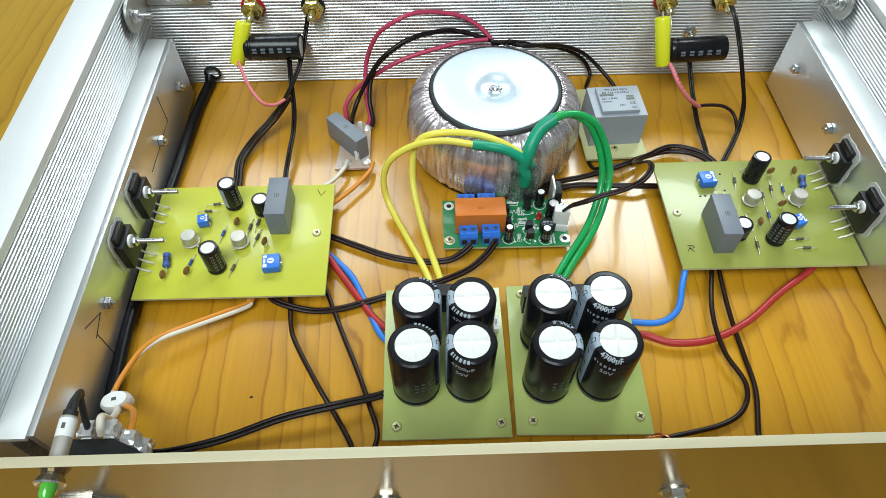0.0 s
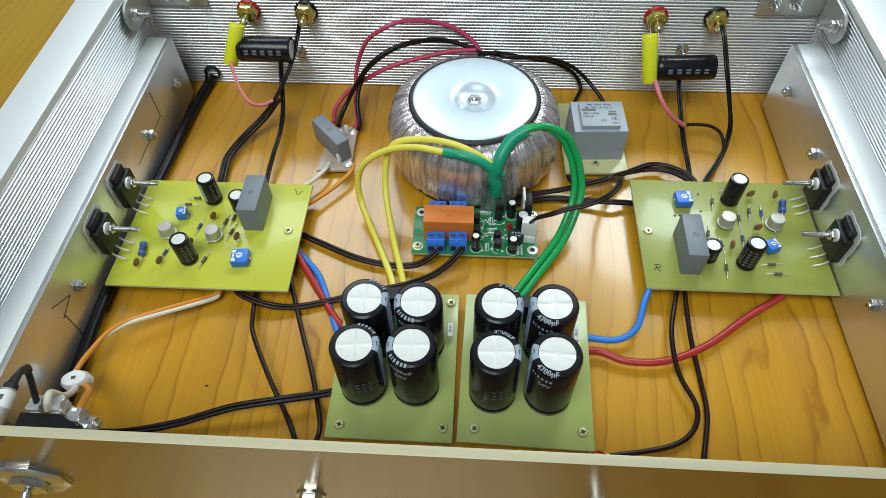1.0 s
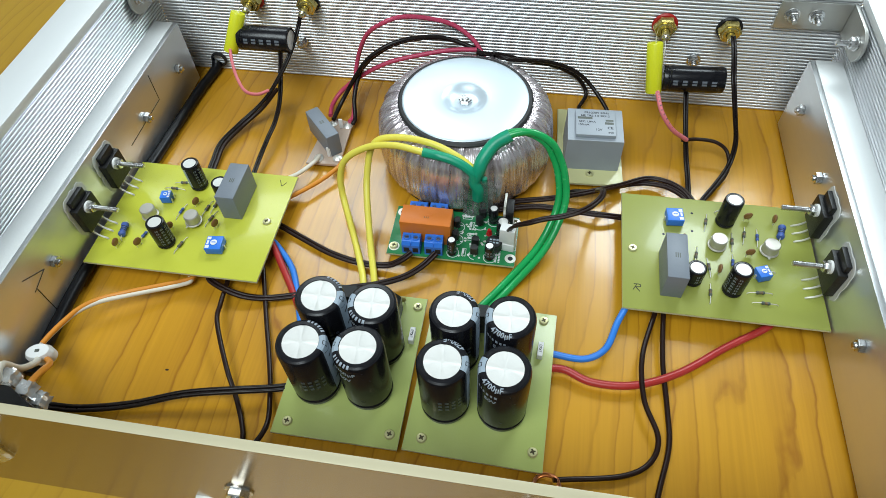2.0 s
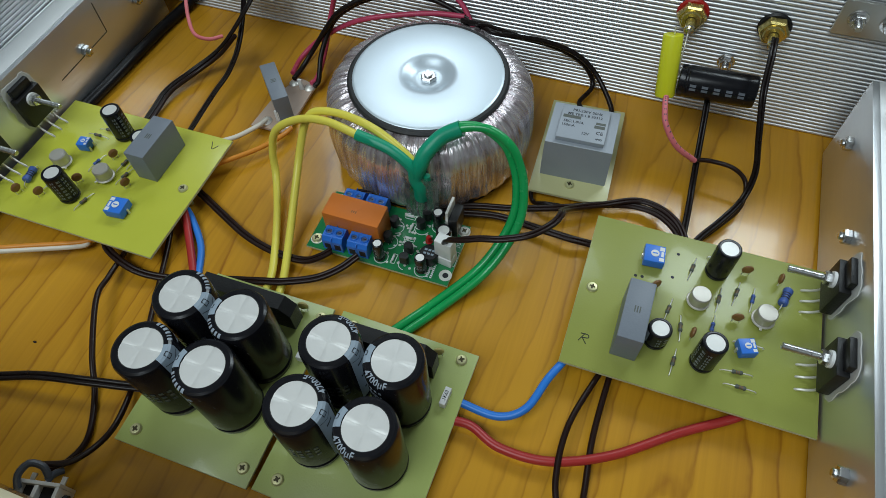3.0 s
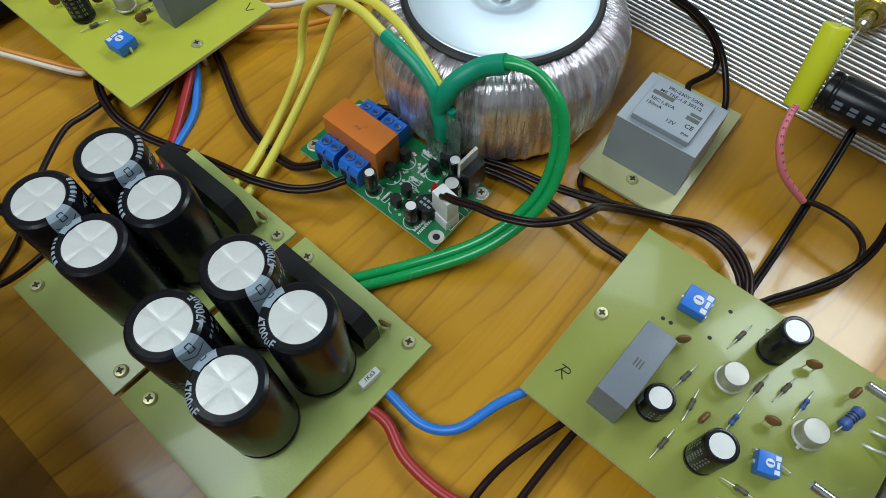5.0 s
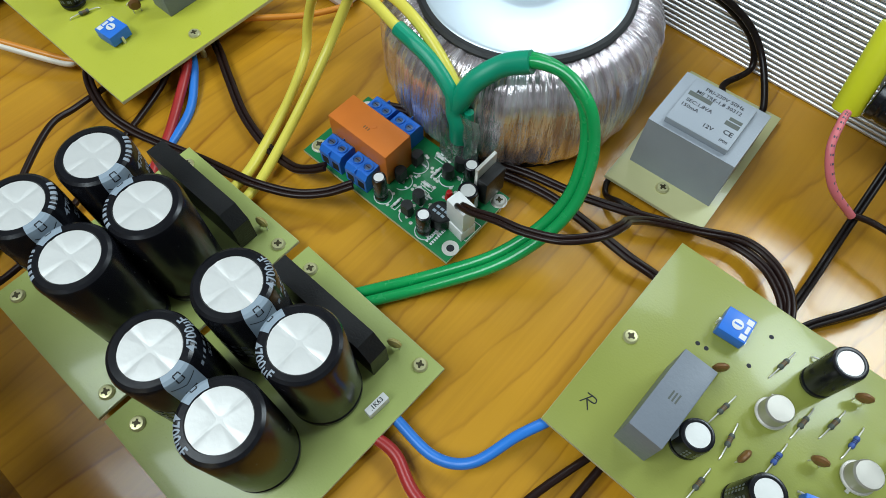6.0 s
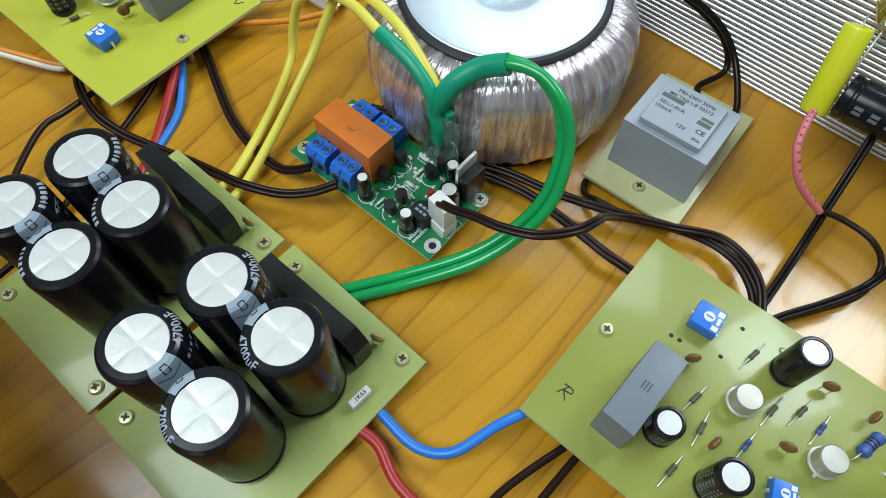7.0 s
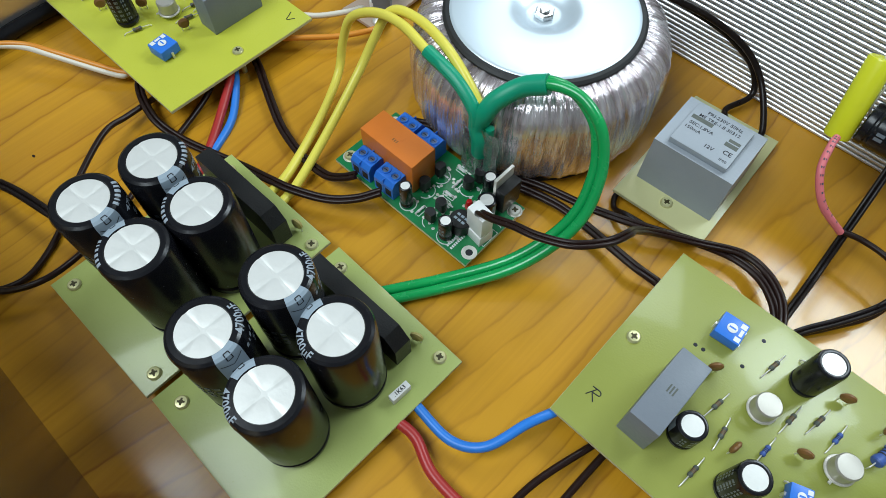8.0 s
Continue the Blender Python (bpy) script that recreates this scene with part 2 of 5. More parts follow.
BLACK = material("black_epoxy", (0.006, 0.006, 0.007), 0.42, 0.0, (0.012, 0.012, 0.012), 300, bump=0.25, bump_scale=1500)
RUBBER = material("black_rubber", (0.018, 0.018, 0.019), 0.55, 0.0, scale=200, bump=0.15)
GREY_BOX = material("grey_resin_case", (0.20, 0.225, 0.26), 0.42, 0.0, (0.17, 0.19, 0.225), 90, bump=0.15, bump_scale=900)
GREY_TRAFO = material("light_grey_resin", (0.34, 0.37, 0.41), 0.42, 0.0, (0.29, 0.32, 0.36), 80, bump=0.15, bump_scale=900)
ORANGE = material("orange_relay_case", (0.72, 0.20, 0.025), 0.38, 0.0, (0.64, 0.17, 0.02), 120, bump=0.12, bump_scale=900)
BLUE = material("blue_plastic", (0.035, 0.20, 0.74), 0.35, 0.0, (0.03, 0.16, 0.62), 200, bump=0.08)
WHITE = material("white_plastic", (0.78, 0.78, 0.76), 0.42, 0.0, scale=150, amount=0.06, bump=0.05)
YELLOW_FILM = material("yellow_film_wrap", (0.78, 0.80, 0.02), 0.35, 0.0, (0.72, 0.72, 0.02), 80, coat=0.2)
W_BLACK = material("black_wire", (0.009, 0.006, 0.006), 0.3, 0.0, (0.013, 0.008, 0.007), 60, coat=0.0, bump=0.03, ior=1.33)
W_BROWN = material("dark_brown_wire", (0.020, 0.008, 0.006), 0.32, 0.0, (0.014, 0.006, 0.005), 60, ior=1.35)
W_MAINS = material("mains_cable_sheath", (0.007, 0.007, 0.009), 0.34, 0.0, scale=60, bump=0.06, ior=1.33)
W_RED = material("red_wire", (0.42, 0.025, 0.025), 0.35, 0.0, (0.36, 0.03, 0.025), 80)
W_CRIMSON = material("crimson_wire", (0.56, 0.06, 0.13), 0.38, 0.0, (0.50, 0.05, 0.11), 80)
W_PINK = material("pink_sleeved_wire", (0.72, 0.20, 0.22), 0.45, 0.0, (0.62, 0.13, 0.15), 180, bump=0.25)
W_BLUE = material("blue_wire", (0.03, 0.22, 0.72), 0.35, 0.0, (0.03, 0.18, 0.62), 80)
W_YELLOW = material("yellow_wire", (0.82, 0.72, 0.10), 0.32, 0.0, (0.76, 0.66, 0.09), 80)
W_GREEN = material("green_wire", (0.01, 0.37, 0.095), 0.25, 0.0, (0.01, 0.31, 0.075), 80, coat=0.4)
W_SLEEVE = material("teal_sleeving", (0.008, 0.34, 0.19), 0.38, 0.0, (0.008, 0.29, 0.16), 80)
W_WHITE = material("white_wire", (0.80, 0.74, 0.62), 0.4)
W_ORANGE = material("orange_wire", (0.75, 0.28, 0.03), 0.38)
CERAMIC = material("brown_ceramic", (0.24, 0.11, 0.03), 0.45, 0.0, (0.18, 0.09, 0.03), 300)
RES_GREY = material("grey_resistor", (0.11, 0.12, 0.10), 0.45, 0.0, (0.06, 0.07, 0.06), 600)
RES_BLUE = material("blue_resistor", (0.06, 0.12, 0.38), 0.4, 0.0, (0.04, 0.08, 0.28), 500)
MICA = material("white_mica_pad", (0.72, 0.72, 0.70), 0.55, 0.0, scale=100, amount=0.15, bump=0.3)
INK = material("black_ink", (0.015, 0.015, 0.02), 0.6)
COPPER = material("copper_strand", (0.72, 0.30, 0.14), 0.3, 1.0)
LED_RED = material("red_led", (0.5, 0.01, 0.01), 0.2, coat=0.5)
LED_GREEN = material("green_lens", (0.10, 0.55, 0.05), 0.15, coat=0.6)
GLASS = material("clear_glass", (0.95, 0.97, 0.96), 0.03, trans=1.0, rough_var=0.01)
SCRIBE = material("dark_scribed_line", (0.05, 0.05, 0.05), 0.7)
PLASTER = material("pale_plaster", (0.56, 0.57, 0.58), 0.85, scale=6, amount=0.06, bump=0.2)


def film_material():
    """Silvery clear film wound crosswise round a copper winding: streaks and creases run with the turns."""
    m = bpy.data.materials.new("wound_film")
    m.use_nodes = True
    nt = m.node_tree
    b = nt.nodes["Principled BSDF"]
    b.inputs["Metallic"].default_value = 0.72
    b.inputs["Roughness"].default_value = 0.2
    b.inputs["Coat Weight"].default_value = 0.6
    b.inputs["Coat Roughness"].default_value = 0.08
    co = nt.nodes.new("ShaderNodeTexCoord")
    parts = nt.nodes.new("ShaderNodeSeparateXYZ")
    nt.links.new(co.outputs["Object"], parts.inputs[0])
    flat = nt.nodes.new("ShaderNodeCombineXYZ")
    nt.links.new(parts.outputs[0], flat.inputs[0])
    nt.links.new(parts.outputs[1], flat.inputs[1])
    unit = nt.nodes.new("ShaderNodeVectorMath")
    unit.operation = "NORMALIZE"
    nt.links.new(flat.outputs[0], unit.inputs[0])
    rise = nt.nodes.new("ShaderNodeVectorMath")
    rise.operation = "MULTIPLY_ADD"
    rise.inputs[1].default_value = (2.2, 2.2, 3.0)
    nt.links.new(co.outputs["Object"], rise.inputs[0])
    nt.links.new(unit.outputs[0], rise.inputs[2])

    def streaks(scale, detail):
        n = nt.nodes.new("ShaderNodeTexNoise")
        n.inputs["Scale"].default_value = scale
        n.inputs["Detail"].default_value = detail
        nt.links.new(rise.outputs[0], n.inputs["Vector"])
        return n.outputs["Fac"]

    ramp = nt.nodes.new("ShaderNodeValToRGB")
    ramp.color_ramp.elements[0].position, ramp.color_ramp.elements[0].color = 0.33, (0.40, 0.325, 0.34, 1)
    ramp.color_ramp.elements[1].position, ramp.color_ramp.elements[1].color = 0.68, (0.95, 0.92, 0.94, 1)
    e = ramp.color_ramp.elements.new(0.50)
    e.color = (0.70, 0.62, 0.65, 1)
    nt.links.new(streaks(16, 5), ramp.inputs[0])
    nt.links.new(ramp.outputs[0], b.inputs["Base Color"])
    bp = nt.nodes.new("ShaderNodeBump")
    bp.inputs["Strength"].default_value = 0.55
    bp.inputs["Distance"].default_value = 0.0022
    nt.links.new(streaks(34, 4), bp.inputs["Height"])
    nt.links.new(bp.outputs[0], b.inputs["Normal"])
    return m


FILM = film_material()

# ---- the case ----
FLOOR_X0, FLOOR_X1, BACK_Y, FRONT_Y, TOP_Z = -21.75, 20.55, 25.0, -3.45, 8.4

tagged(part("table_top", box(-75, -60, -4.2, 75, 75, -1.8), TABLE, bevel=0.3), "yellow-brown varnished wooden table top under the case", "table", kind="structure")
tagged(part("floor", box(FLOOR_X0 - 1.6, FRONT_Y - 0.119, -1.795, FLOOR_X1 + 1.6, BACK_Y + 0.25, 0), WOOD), "varnished orange-brown wooden base board of the case", "base board", kind="structure")


def ribbed(length, height, pitch, depth, thick):
    """A panel in the xz plane, its ribs along x, facing -y."""
    bm = bmesh.new()
    prof = []
    n = int(height / pitch)
    for k in range(n):
        z = k * pitch
        for a in range(0, 181, 30):
            prof.append((-depth * math.sin(radians(a)), z + pitch * (0.44 - 0.38 * math.cos(radians(a)))))
        prof += [(0.05, z + pitch * 0.83), (0.05, z + pitch * 1.04)]
    prof = [(0, -0.002)] + prof + [(0, max(height, n * pitch + 0.02)), (thick, max(height, n * pitch + 0.02)), (thick, 0)]
    a = [bm.verts.new((0, y, z)) for y, z in prof]
    b = [bm.verts.new((length, y, z)) for y, z in prof]
    for k in range(len(a)):
        j = (k + 1) % len(a)
        bm.faces.new((a[k], a[j], b[j], b[k]))
    bm.faces.new(a)
    bm.faces.new(b[::-1])
    return bm


back = part("wall_back", ribbed(FLOOR_X1 - FLOOR_X0 + 0.2, TOP_Z - 0.02, 0.225, 0.09, 0.5), ALU_X, smooth=20)
back.location = ((FLOOR_X0 - 0.1) * CM, (BACK_Y + 0.11) * CM, 0.02 * CM)
tagged(back, "ribbed silver aluminium rear panel of the case", "panel", kind="structure")

for name, x, turn in (("wall_left", FLOOR_X0, 90), ("wall_right", FLOOR_X1, -90)):
    side = thing(name, 0, 0, 0, 0, "thick silver aluminium side panel ribbed on the inside", "panel", kind="structure")
    bm = ribbed(BACK_Y + 1.3, TOP_Z - 0.5, 0.205, 0.09, 2.15)
    bm.transform(Matrix.Translation((x - 0.11 if turn > 0 else x + 0.11, -1.3 if turn > 0 else BACK_Y, 0.02)) @ pose(0, 0, 0, 0, 0, turn))
    part("ribbed_face", bm, ALU, side, smooth=20)
    s = -1 if turn > 0 else 1
    part("top_rail", box(x, -1.3, TOP_Z - 0.47, x + s * 2.3, BACK_Y, TOP_Z), ALU_TOP, side, "smooth satin top rail", bevel=0.08)

front = thing("wall_front", 0, 0, 0, 0, "champagne anodised aluminium front panel, brushed face", "panel", kind="structure")
part("panel", box(-27, FRONT_Y - 0.48, -1.79, 25.5, FRONT_Y - 0.12, TOP_Z - 0.05), CHAMPAGNE, front)
part("top_edge", box(-27, FRONT_Y - 0.482, TOP_Z - 0.05, 25.5, FRONT_Y - 0.118, TOP_Z), CREAM, front, "pale satin top edge", bevel=0.02)


def angle_plate(name, x, s, top):
    """An aluminium angle along the side: upright plate and a shelf towards the side panel."""
    ob = thing(name, x, 0, 0, 0, "bare aluminium angle bar screwed along the side panel", "angle bar", "side angle bars")
    part("upright", box(0, -1.5, 0.25, s * 0.3, 23.6, top), ALU, ob, bevel=0.03)
    part("shelf", box(s * 0.302, -1.6, top - 0.3, s * (abs(FLOOR_X1 if s > 0 else FLOOR_X0) - abs(x) - 0.02), 23.6, top), ALU_TOP, ob, bevel=0.03)
    return ob


LEFT_X, RIGHT_X = -20.15, 18.75
left_bar = angle_plate("angle_bar", LEFT_X, -1, 4.7)
for y0, z0, y1, z1 in ((18.72, 4.3, 18.68, 2.45), (18.68, 2.45, 14.6, 2.35), (5.1, 2.95, 3.9, 2.6), (4.1, 2.62, 4.08, 0.5), (5.1, 2.93, 3.8, 3.7)):
    part("scribed_line", rod((0.0, y0, z0), (0.0, y1, z1), 0.03, 6), SCRIBE, left_bar)
angle_plate("angle_bar", RIGHT_X, 1, 5.1)

# ---- fasteners ----
HEX = 6


def hex_bolt(x, y, z, s, length=0.5, washer=True, group="bolts in the case", r=0.33, label="zinc-plated hexagon nut and bolt end in the side plate"):
    """A nut and bolt end that stands out along s (a direction)."""
    ob = new("hex_bolt")
    ob.empty_display_size = 0.005
    d = Vector(s).normalized()
    ob.matrix_basis = Matrix.Translation((x * CM, y * CM, z * CM)) @ d.to_track_quat("Z", "Y").to_matrix().to_4x4()
    tagged(ob, label, "bolt", group)
    h = 0
    if washer:
        part("washer", lathe([(0.15, 0), (r * 1.25, 0), (r * 1.25, 0.07), (0.15, 0.07)], 20), STEEL, ob)
        h = 0.07
    part("nut", lathe([(0.0, h), (r * 0.94, h), (r, h + 0.04), (r, h + 0.24), (r * 0.9, h + 0.29), (0.0, h + 0.29)], HEX), STEEL, ob)
    part("bolt_end", rod((0, 0, h + 0.291), (0, 0, h + 0.29 + length), r * 0.5, 12, bev=0.04), STEEL, ob)
    return ob


for y, z in ((21.6, 2.6), (16.8, 2.6), (5.75, 2.7)):
    hex_bolt(LEFT_X + 0.01, y, z, (1, 0, 0), 0.16, False)
for y, z in ((21.3, 3.3), (15.95, 3.3), (5.95, 3.3)):
    hex_bolt(RIGHT_X - 0.01, y, z, (-1, 0, 0), 0.16, False)


BRACKET = material("dull_zinc_bracket", (0.55, 0.55, 0.52), 0.42, 0.8, scale=60, amount=0.2, bump=0.1)


def corner_bracket(x, s):
    """A bent metal plate in a rear corner, with two bolts to the side and two to the back."""
    ob = thing("corner_bracket", x, BACK_Y, 0, 0, "bent steel corner bracket with rounded ends and bolts", "bracket", "rear corner brackets")
    bm = box(0, -2.3, 6.0, s * -0.2, 0, 7.9)
    part("side_leaf", bm, BRACKET, ob, bevel=0.06)
    part("end_round", lathe([(0, 0), (0.93, 0), (0.95, 0.03), (0.95, 0.16), (0.93, 0.19), (0, 0.19)], 28, Matrix.Translation((-0.195 if s > 0 else 0.005, -2.3, 6.95)) @ pose(0, 0, 0, 0, 90, 0)), BRACKET, ob)
    part("back_leaf", box(s * -0.202, -0.2, 6.2, s * -4.0, -0.004, 7.9), BRACKET, ob, bevel=0.06)
    return ob


corner_bracket(FLOOR_X0 + 0.13, -1)
corner_bracket(FLOOR_X1 - 0.13, 1)
for x, s in ((FLOOR_X0 + 0.14, 1), (FLOOR_X1 - 0.14, -1)):
    hex_bolt(x + s * 0.2, 22.6, 7.0, (s, 0, 0), 0.7, label="zinc-plated bolt end with nut in the corner bracket")
    hex_bolt(x + s * 1.9, BACK_Y - 0.2, 7.1, (0, -1, 0), 0.4, label="zinc-plated bolt end with nut in the corner bracket")
    hex_bolt(x + s * 3.2, BACK_Y - 0.2, 7.1, (0, -1, 0), 0.4, label="zinc-plated bolt end with nut in the corner bracket")


SLOT = material("dark_brass_recess", (0.07, 0.06, 0.025), 0.5, 0.4)


def cross_screw(x, y, z, r=0.24, mat=None):
    """A pan-head screw with a cross slot and a standoff under the board."""
    ob = thing("board_screw", x, y, z, random.uniform(0, 90), "brass-coloured cross-head screw holding a circuit board", "screw", "board screws")
    bm = lathe([(0, 0), (r, 0), (r, 0.05), (r * 0.8, 0.11), (r * 0.35, 0.12), (0.0, 0.12)], 18)
    part("head", bm, mat or BRASS, ob)
    bm = box(-r * 0.52, -0.034, 0.10, r * 0.52, 0.034, 0.124)
    box(-0.034, -r * 0.52, 0.1, 0.034, r * 0.52, 0.1245, bm)
    box(-0.06, -0.06, 0.1, 0.06, 0.06, 0.1235, bm)
    part("cross_slot", bm, SLOT, ob)
    part("shank", rod((0, 0, -z + 0.01), (0, 0, 0), 0.12, 10), mat or BRASS, ob)
    return ob


# ---- reservoir capacitor boards ----
def rolled(R, H, s, lift=0.008):
    """Radius and height of a point s past the start of the sleeve's rolled edge, going up and inwards."""
    path = [(R, H - 5.0), (R, H - 0.2), (R - 0.05, H - 0.06), (R - 0.14, H), (R - 0.3, H + 0.005), (R - 0.6, H + 0.006)]
    outward = [(1.0, 0.0), (0.96, 0.26), (0.7, 0.7), (0.2, 0.98), (0.0, 1.0), (0.0, 1.0)]
    s += 4.8
    for k in range(5):
        (r0, h0), (r1, h1) = path[k], path[k + 1]
        d = math.hypot(r1 - r0, h1 - h0)
        if s <= d or k == 4:
            f = min(s / d, 1.0)
            n0, n1 = outward[k], outward[k + 1]
            if k == 0:
                n1 = n0 if f < 0.98 else n1
            return (r0 + (r1 - r0) * f + lift * (n0[0] + (n1[0] - n0[0]) * f), h0 + (h1 - h0) * f + lift * (n0[1] + (n1[1] - n0[1]) * f))
        s -= d


def stripe_mark(R, H):
    """Thin outlined box over a chevron, wrapped round the stripe's upper edge."""
    bm = bmesh.new()
    strokes = [(-0.09, 0.0, 0.09, 0.0), (0.09, 0.0, 0.09, 0.26), (0.09, 0.26, -0.09, 0.26), (-0.09, 0.26, -0.09, 0.0), (-0.36, -0.12, 0.0, -0.34), (0.0, -0.34, 0.36, -0.12)]
    for x0, h0, x1, h1 in strokes:
        d = math.hypot(x1 - x0, h1 - h0)
        nx, nh = -(h1 - h0) / d * 0.017, (x1 - x0) / d * 0.017
        pts = []
        for k in range(5):
            u, h = x0 + (x1 - x0) * k / 4, h0 + (h1 - h0) * k / 4
            row = []
            for s in (-1, 1):
                rr, hh = rolled(R, H, h + s * nh, 0.014)
                a = (u + s * nx) / R
                row.append(bm.verts.new((rr * math.cos(a), rr * math.sin(a), hh)))
            pts.append(row)
        for a, b in zip(pts, pts[1:]):
            bm.faces.new((a[0], b[0], b[1], a[1]))
    return bm


def big_capacitor(x, y, z, stripe, value_up):
    """Snap-in electrolytic: black sleeve folded over the top, pale vent disc, grey polarity stripe."""
    ob = thing("reservoir_capacitor", x, y, z, stripe, "tall black electrolytic capacitor with pale metal top and grey stripe", "capacitor", "reservoir capacitors")
    R, H = 1.12, 4.17
    part("sleeve", lathe([(0.0, 0), (R - 0.12, 0), (R - 0.02, 0.05), (R, 0.14), (R, 0.3), (R - 0.07, 0.38), (R - 0.07, 0.44), (R, 0.52), (R, H - 0.2), (R - 0.05, H - 0.06), (R - 0.14, H), (R - 0.3, H + 0.005), (R - 0.33, H - 0.04)], 48), SLEEVE, ob)
    # scored vent: four slightly domed quarters
    bm = bmesh.new()
    rr = R - 0.325
    for q in range(4):
        a0, a1, n = q * math.pi / 2 + 0.025, (q + 1) * math.pi / 2 - 0.025, 10
        mid = bm.verts.new((0.05 * math.cos((a0 + a1) / 2), 0.05 * math.sin((a0 + a1) / 2), H - 0.045))
        hi = [bm.verts.new((rr * 0.5 * math.cos(a0 + (a1 - a0) * k / n), rr * 0.5 * math.sin(a0 + (a1 - a0) * k / n), H - 0.018 - (0.024 if k in (0, n) else 0))) for k in range(n + 1)]
        lo = [bm.verts.new((rr * math.cos(a0 + (a1 - a0) * k / n), rr * math.sin(a0 + (a1 - a0) * k / n), H - 0.028 - (0.014 if k in (0, n) else 0))) for k in range(n + 1)]
        for k in range(n):
            bm.faces.new((mid, hi[k], hi[k + 1]))
            bm.faces.new((hi[k], lo[k], lo[k + 1], hi[k + 1]))
    lathe([(0.0, H - 0.042), (rr, H - 0.042)], 40, None, bm)
    part("vent_disc", bm, CAN_TOP, ob, "pale satin aluminium top scored with a cross")
    # polarity stripe over the side and the rolled edge
    bm = bmesh.new()
    prof = [(R + 0.006, 0.55), (R + 0.006, H - 0.2), (R - 0.044, H - 0.054), (R - 0.137, H + 0.008), (R - 0.3, H + 0.012)]
    n = 8
    rows = [[bm.verts.new((r * math.cos(a), r * math.sin(a), h)) for a in [radians(-21 + 42 * k / n) for k in range(n + 1)]] for r, h in prof]
    for a, b in zip(rows, rows[1:]):
        for k in range(n):
            bm.faces.new((a[k], a[k + 1], b[k + 1], b[k]))
    stripe_ob = part("polarity_stripe", bm, STRIPE, ob, "grey-blue printed minus stripe")
    bm = bmesh.new()
    for h in (1.2, 2.2, 3.2):
        for k in range(5):
            a0, a1 = radians(-9 + 18 * k / 5), radians(-9 + 18 * (k + 1) / 5)
            q = [bm.verts.new(((R + 0.011) * math.cos(a), (R + 0.011) * math.sin(a), zz)) for a, zz in ((a0, h), (a1, h), (a1, h + 0.12), (a0, h + 0.12))]
            bm.faces.new(q)
    part("minus_mark", bm, INK, stripe_ob)
    part("stripe_mark", stripe_mark(R, H), INK, stripe_ob)

    # printing round the upper edge and down the side
    def wrapped(bm, at, height):
        bmesh.ops.triangulate(bm, faces=bm.faces[:])
        for _ in range(3):
            bmesh.ops.subdivide_edges(bm, edges=[e for e in bm.edges if e.calc_length() > 0.07], cuts=1)
            bmesh.ops.triangulate(bm, faces=bm.faces[:])
        for v in bm.verts:
            a = radians(at) + v.co.x / R
            r = R + 0.006 + v.co.z
            h = height + v.co.y
            rr, hh = rolled(R, H, h - (H - 0.2))
            rr += v.co.z
            v.co = (rr * math.cos(a), rr * math.sin(a), hh)
        return bm

    bm = bmesh.new()
    x0 = -0.62
    for w, gap in ((0.10, 0.08), (0.05, 0.09), (0.10, 0.09), (0.12, 0.09), (0.10, 0.08), (0.12, 0.08)):
        box(x0, -0.09, 0, x0 + w, 0.09, 0.003, bm)
        x0 += w + gap
    top, low = (H - 0.62, H + 0.0) if value_up else (H + 0.0, H - 0.56)
    part("maker_bars", wrapped(bm, 62, top), CAP_PRINT, ob)
    part("value_print", wrapped(writing("4700\u00b5F", 0.37, 0.001), 66, low), CAP_PRINT, ob)
    part("voltage_print", wrapped(writing("50V", 0.37, 0.001), 66, H - 1.1), CAP_PRINT, ob)
    bm = bmesh.new()
    for c in range(4):
        for k in range(3):
            box(-0.5 + c * 0.3, -0.3 - 0.32 * k, 0, -0.5 + c * 0.3 + 0.17, -0.13 - 0.32 * k, 0.003, bm)
    part("small_print", wrapped(bm, -70, 2.6), PRINT_BLUE, ob)
    return ob


def laminate(name, x0, y0, x1, y1, z, mat, label, category="circuit board", group="", thick=0.16, turn=0):
    ob = thing(name, (x0 + x1) / 2, (y0 + y1) / 2, z, turn, label, category, group)
    w, d = (x1 - x0) / 2, (y1 - y0) / 2
    part("board", box(-w, -d, -thick, w, d, 0), mat, ob, bevel=0.015)
    e = 0.006
    for a in ((-w - e, -d - e, -w, d + e), (w, -d - e, w + e, d + e), (-w, -d - e, w, -d), (-w, d, w, d + e)):
        part("sawn_edge", box(a[0], a[1], -thick + 0.02, a[2], a[3], -0.02), PCB_EDGE, ob)
    return ob


Z_CAP = 0.72
for x0, x1, label in ((-6.85, -0.95, "pale green bare laminate board carrying four reservoir capacitors"), (-0.65, 5.6, "pale green bare laminate board carrying four reservoir capacitors")):
    laminate("capacitor_board", x0, -0.66, x1, 7.33, Z_CAP, PCB_PALE, label, group="capacitor boards", turn=0 if x0 < -2 else -1.4)
for x, y in ((-6.22, -0.07), (-1.41, -0.02), (0.05, 0.03), (5.02, 0.1), (-1.34, 6.78), (-6.25, 6.8), (0.15, 6.86), (5.07, 6.84)):
    cross_screw(x, y, Z_CAP + 0.001)
for x, y, stripe in ((-5.14, 4.33, 0), (-2.68, 4.27, 180), (-5.29, 1.96, 0), (-2.80, 2.05, 180), (0.98, 4.35, 0), (3.46, 4.41, 180), (0.85, 1.89, 0), (3.45, 1.92, 180)):
    big_capacitor(x, y, Z_CAP + 0.002, stripe + random.uniform(-6, 6), x > 0)


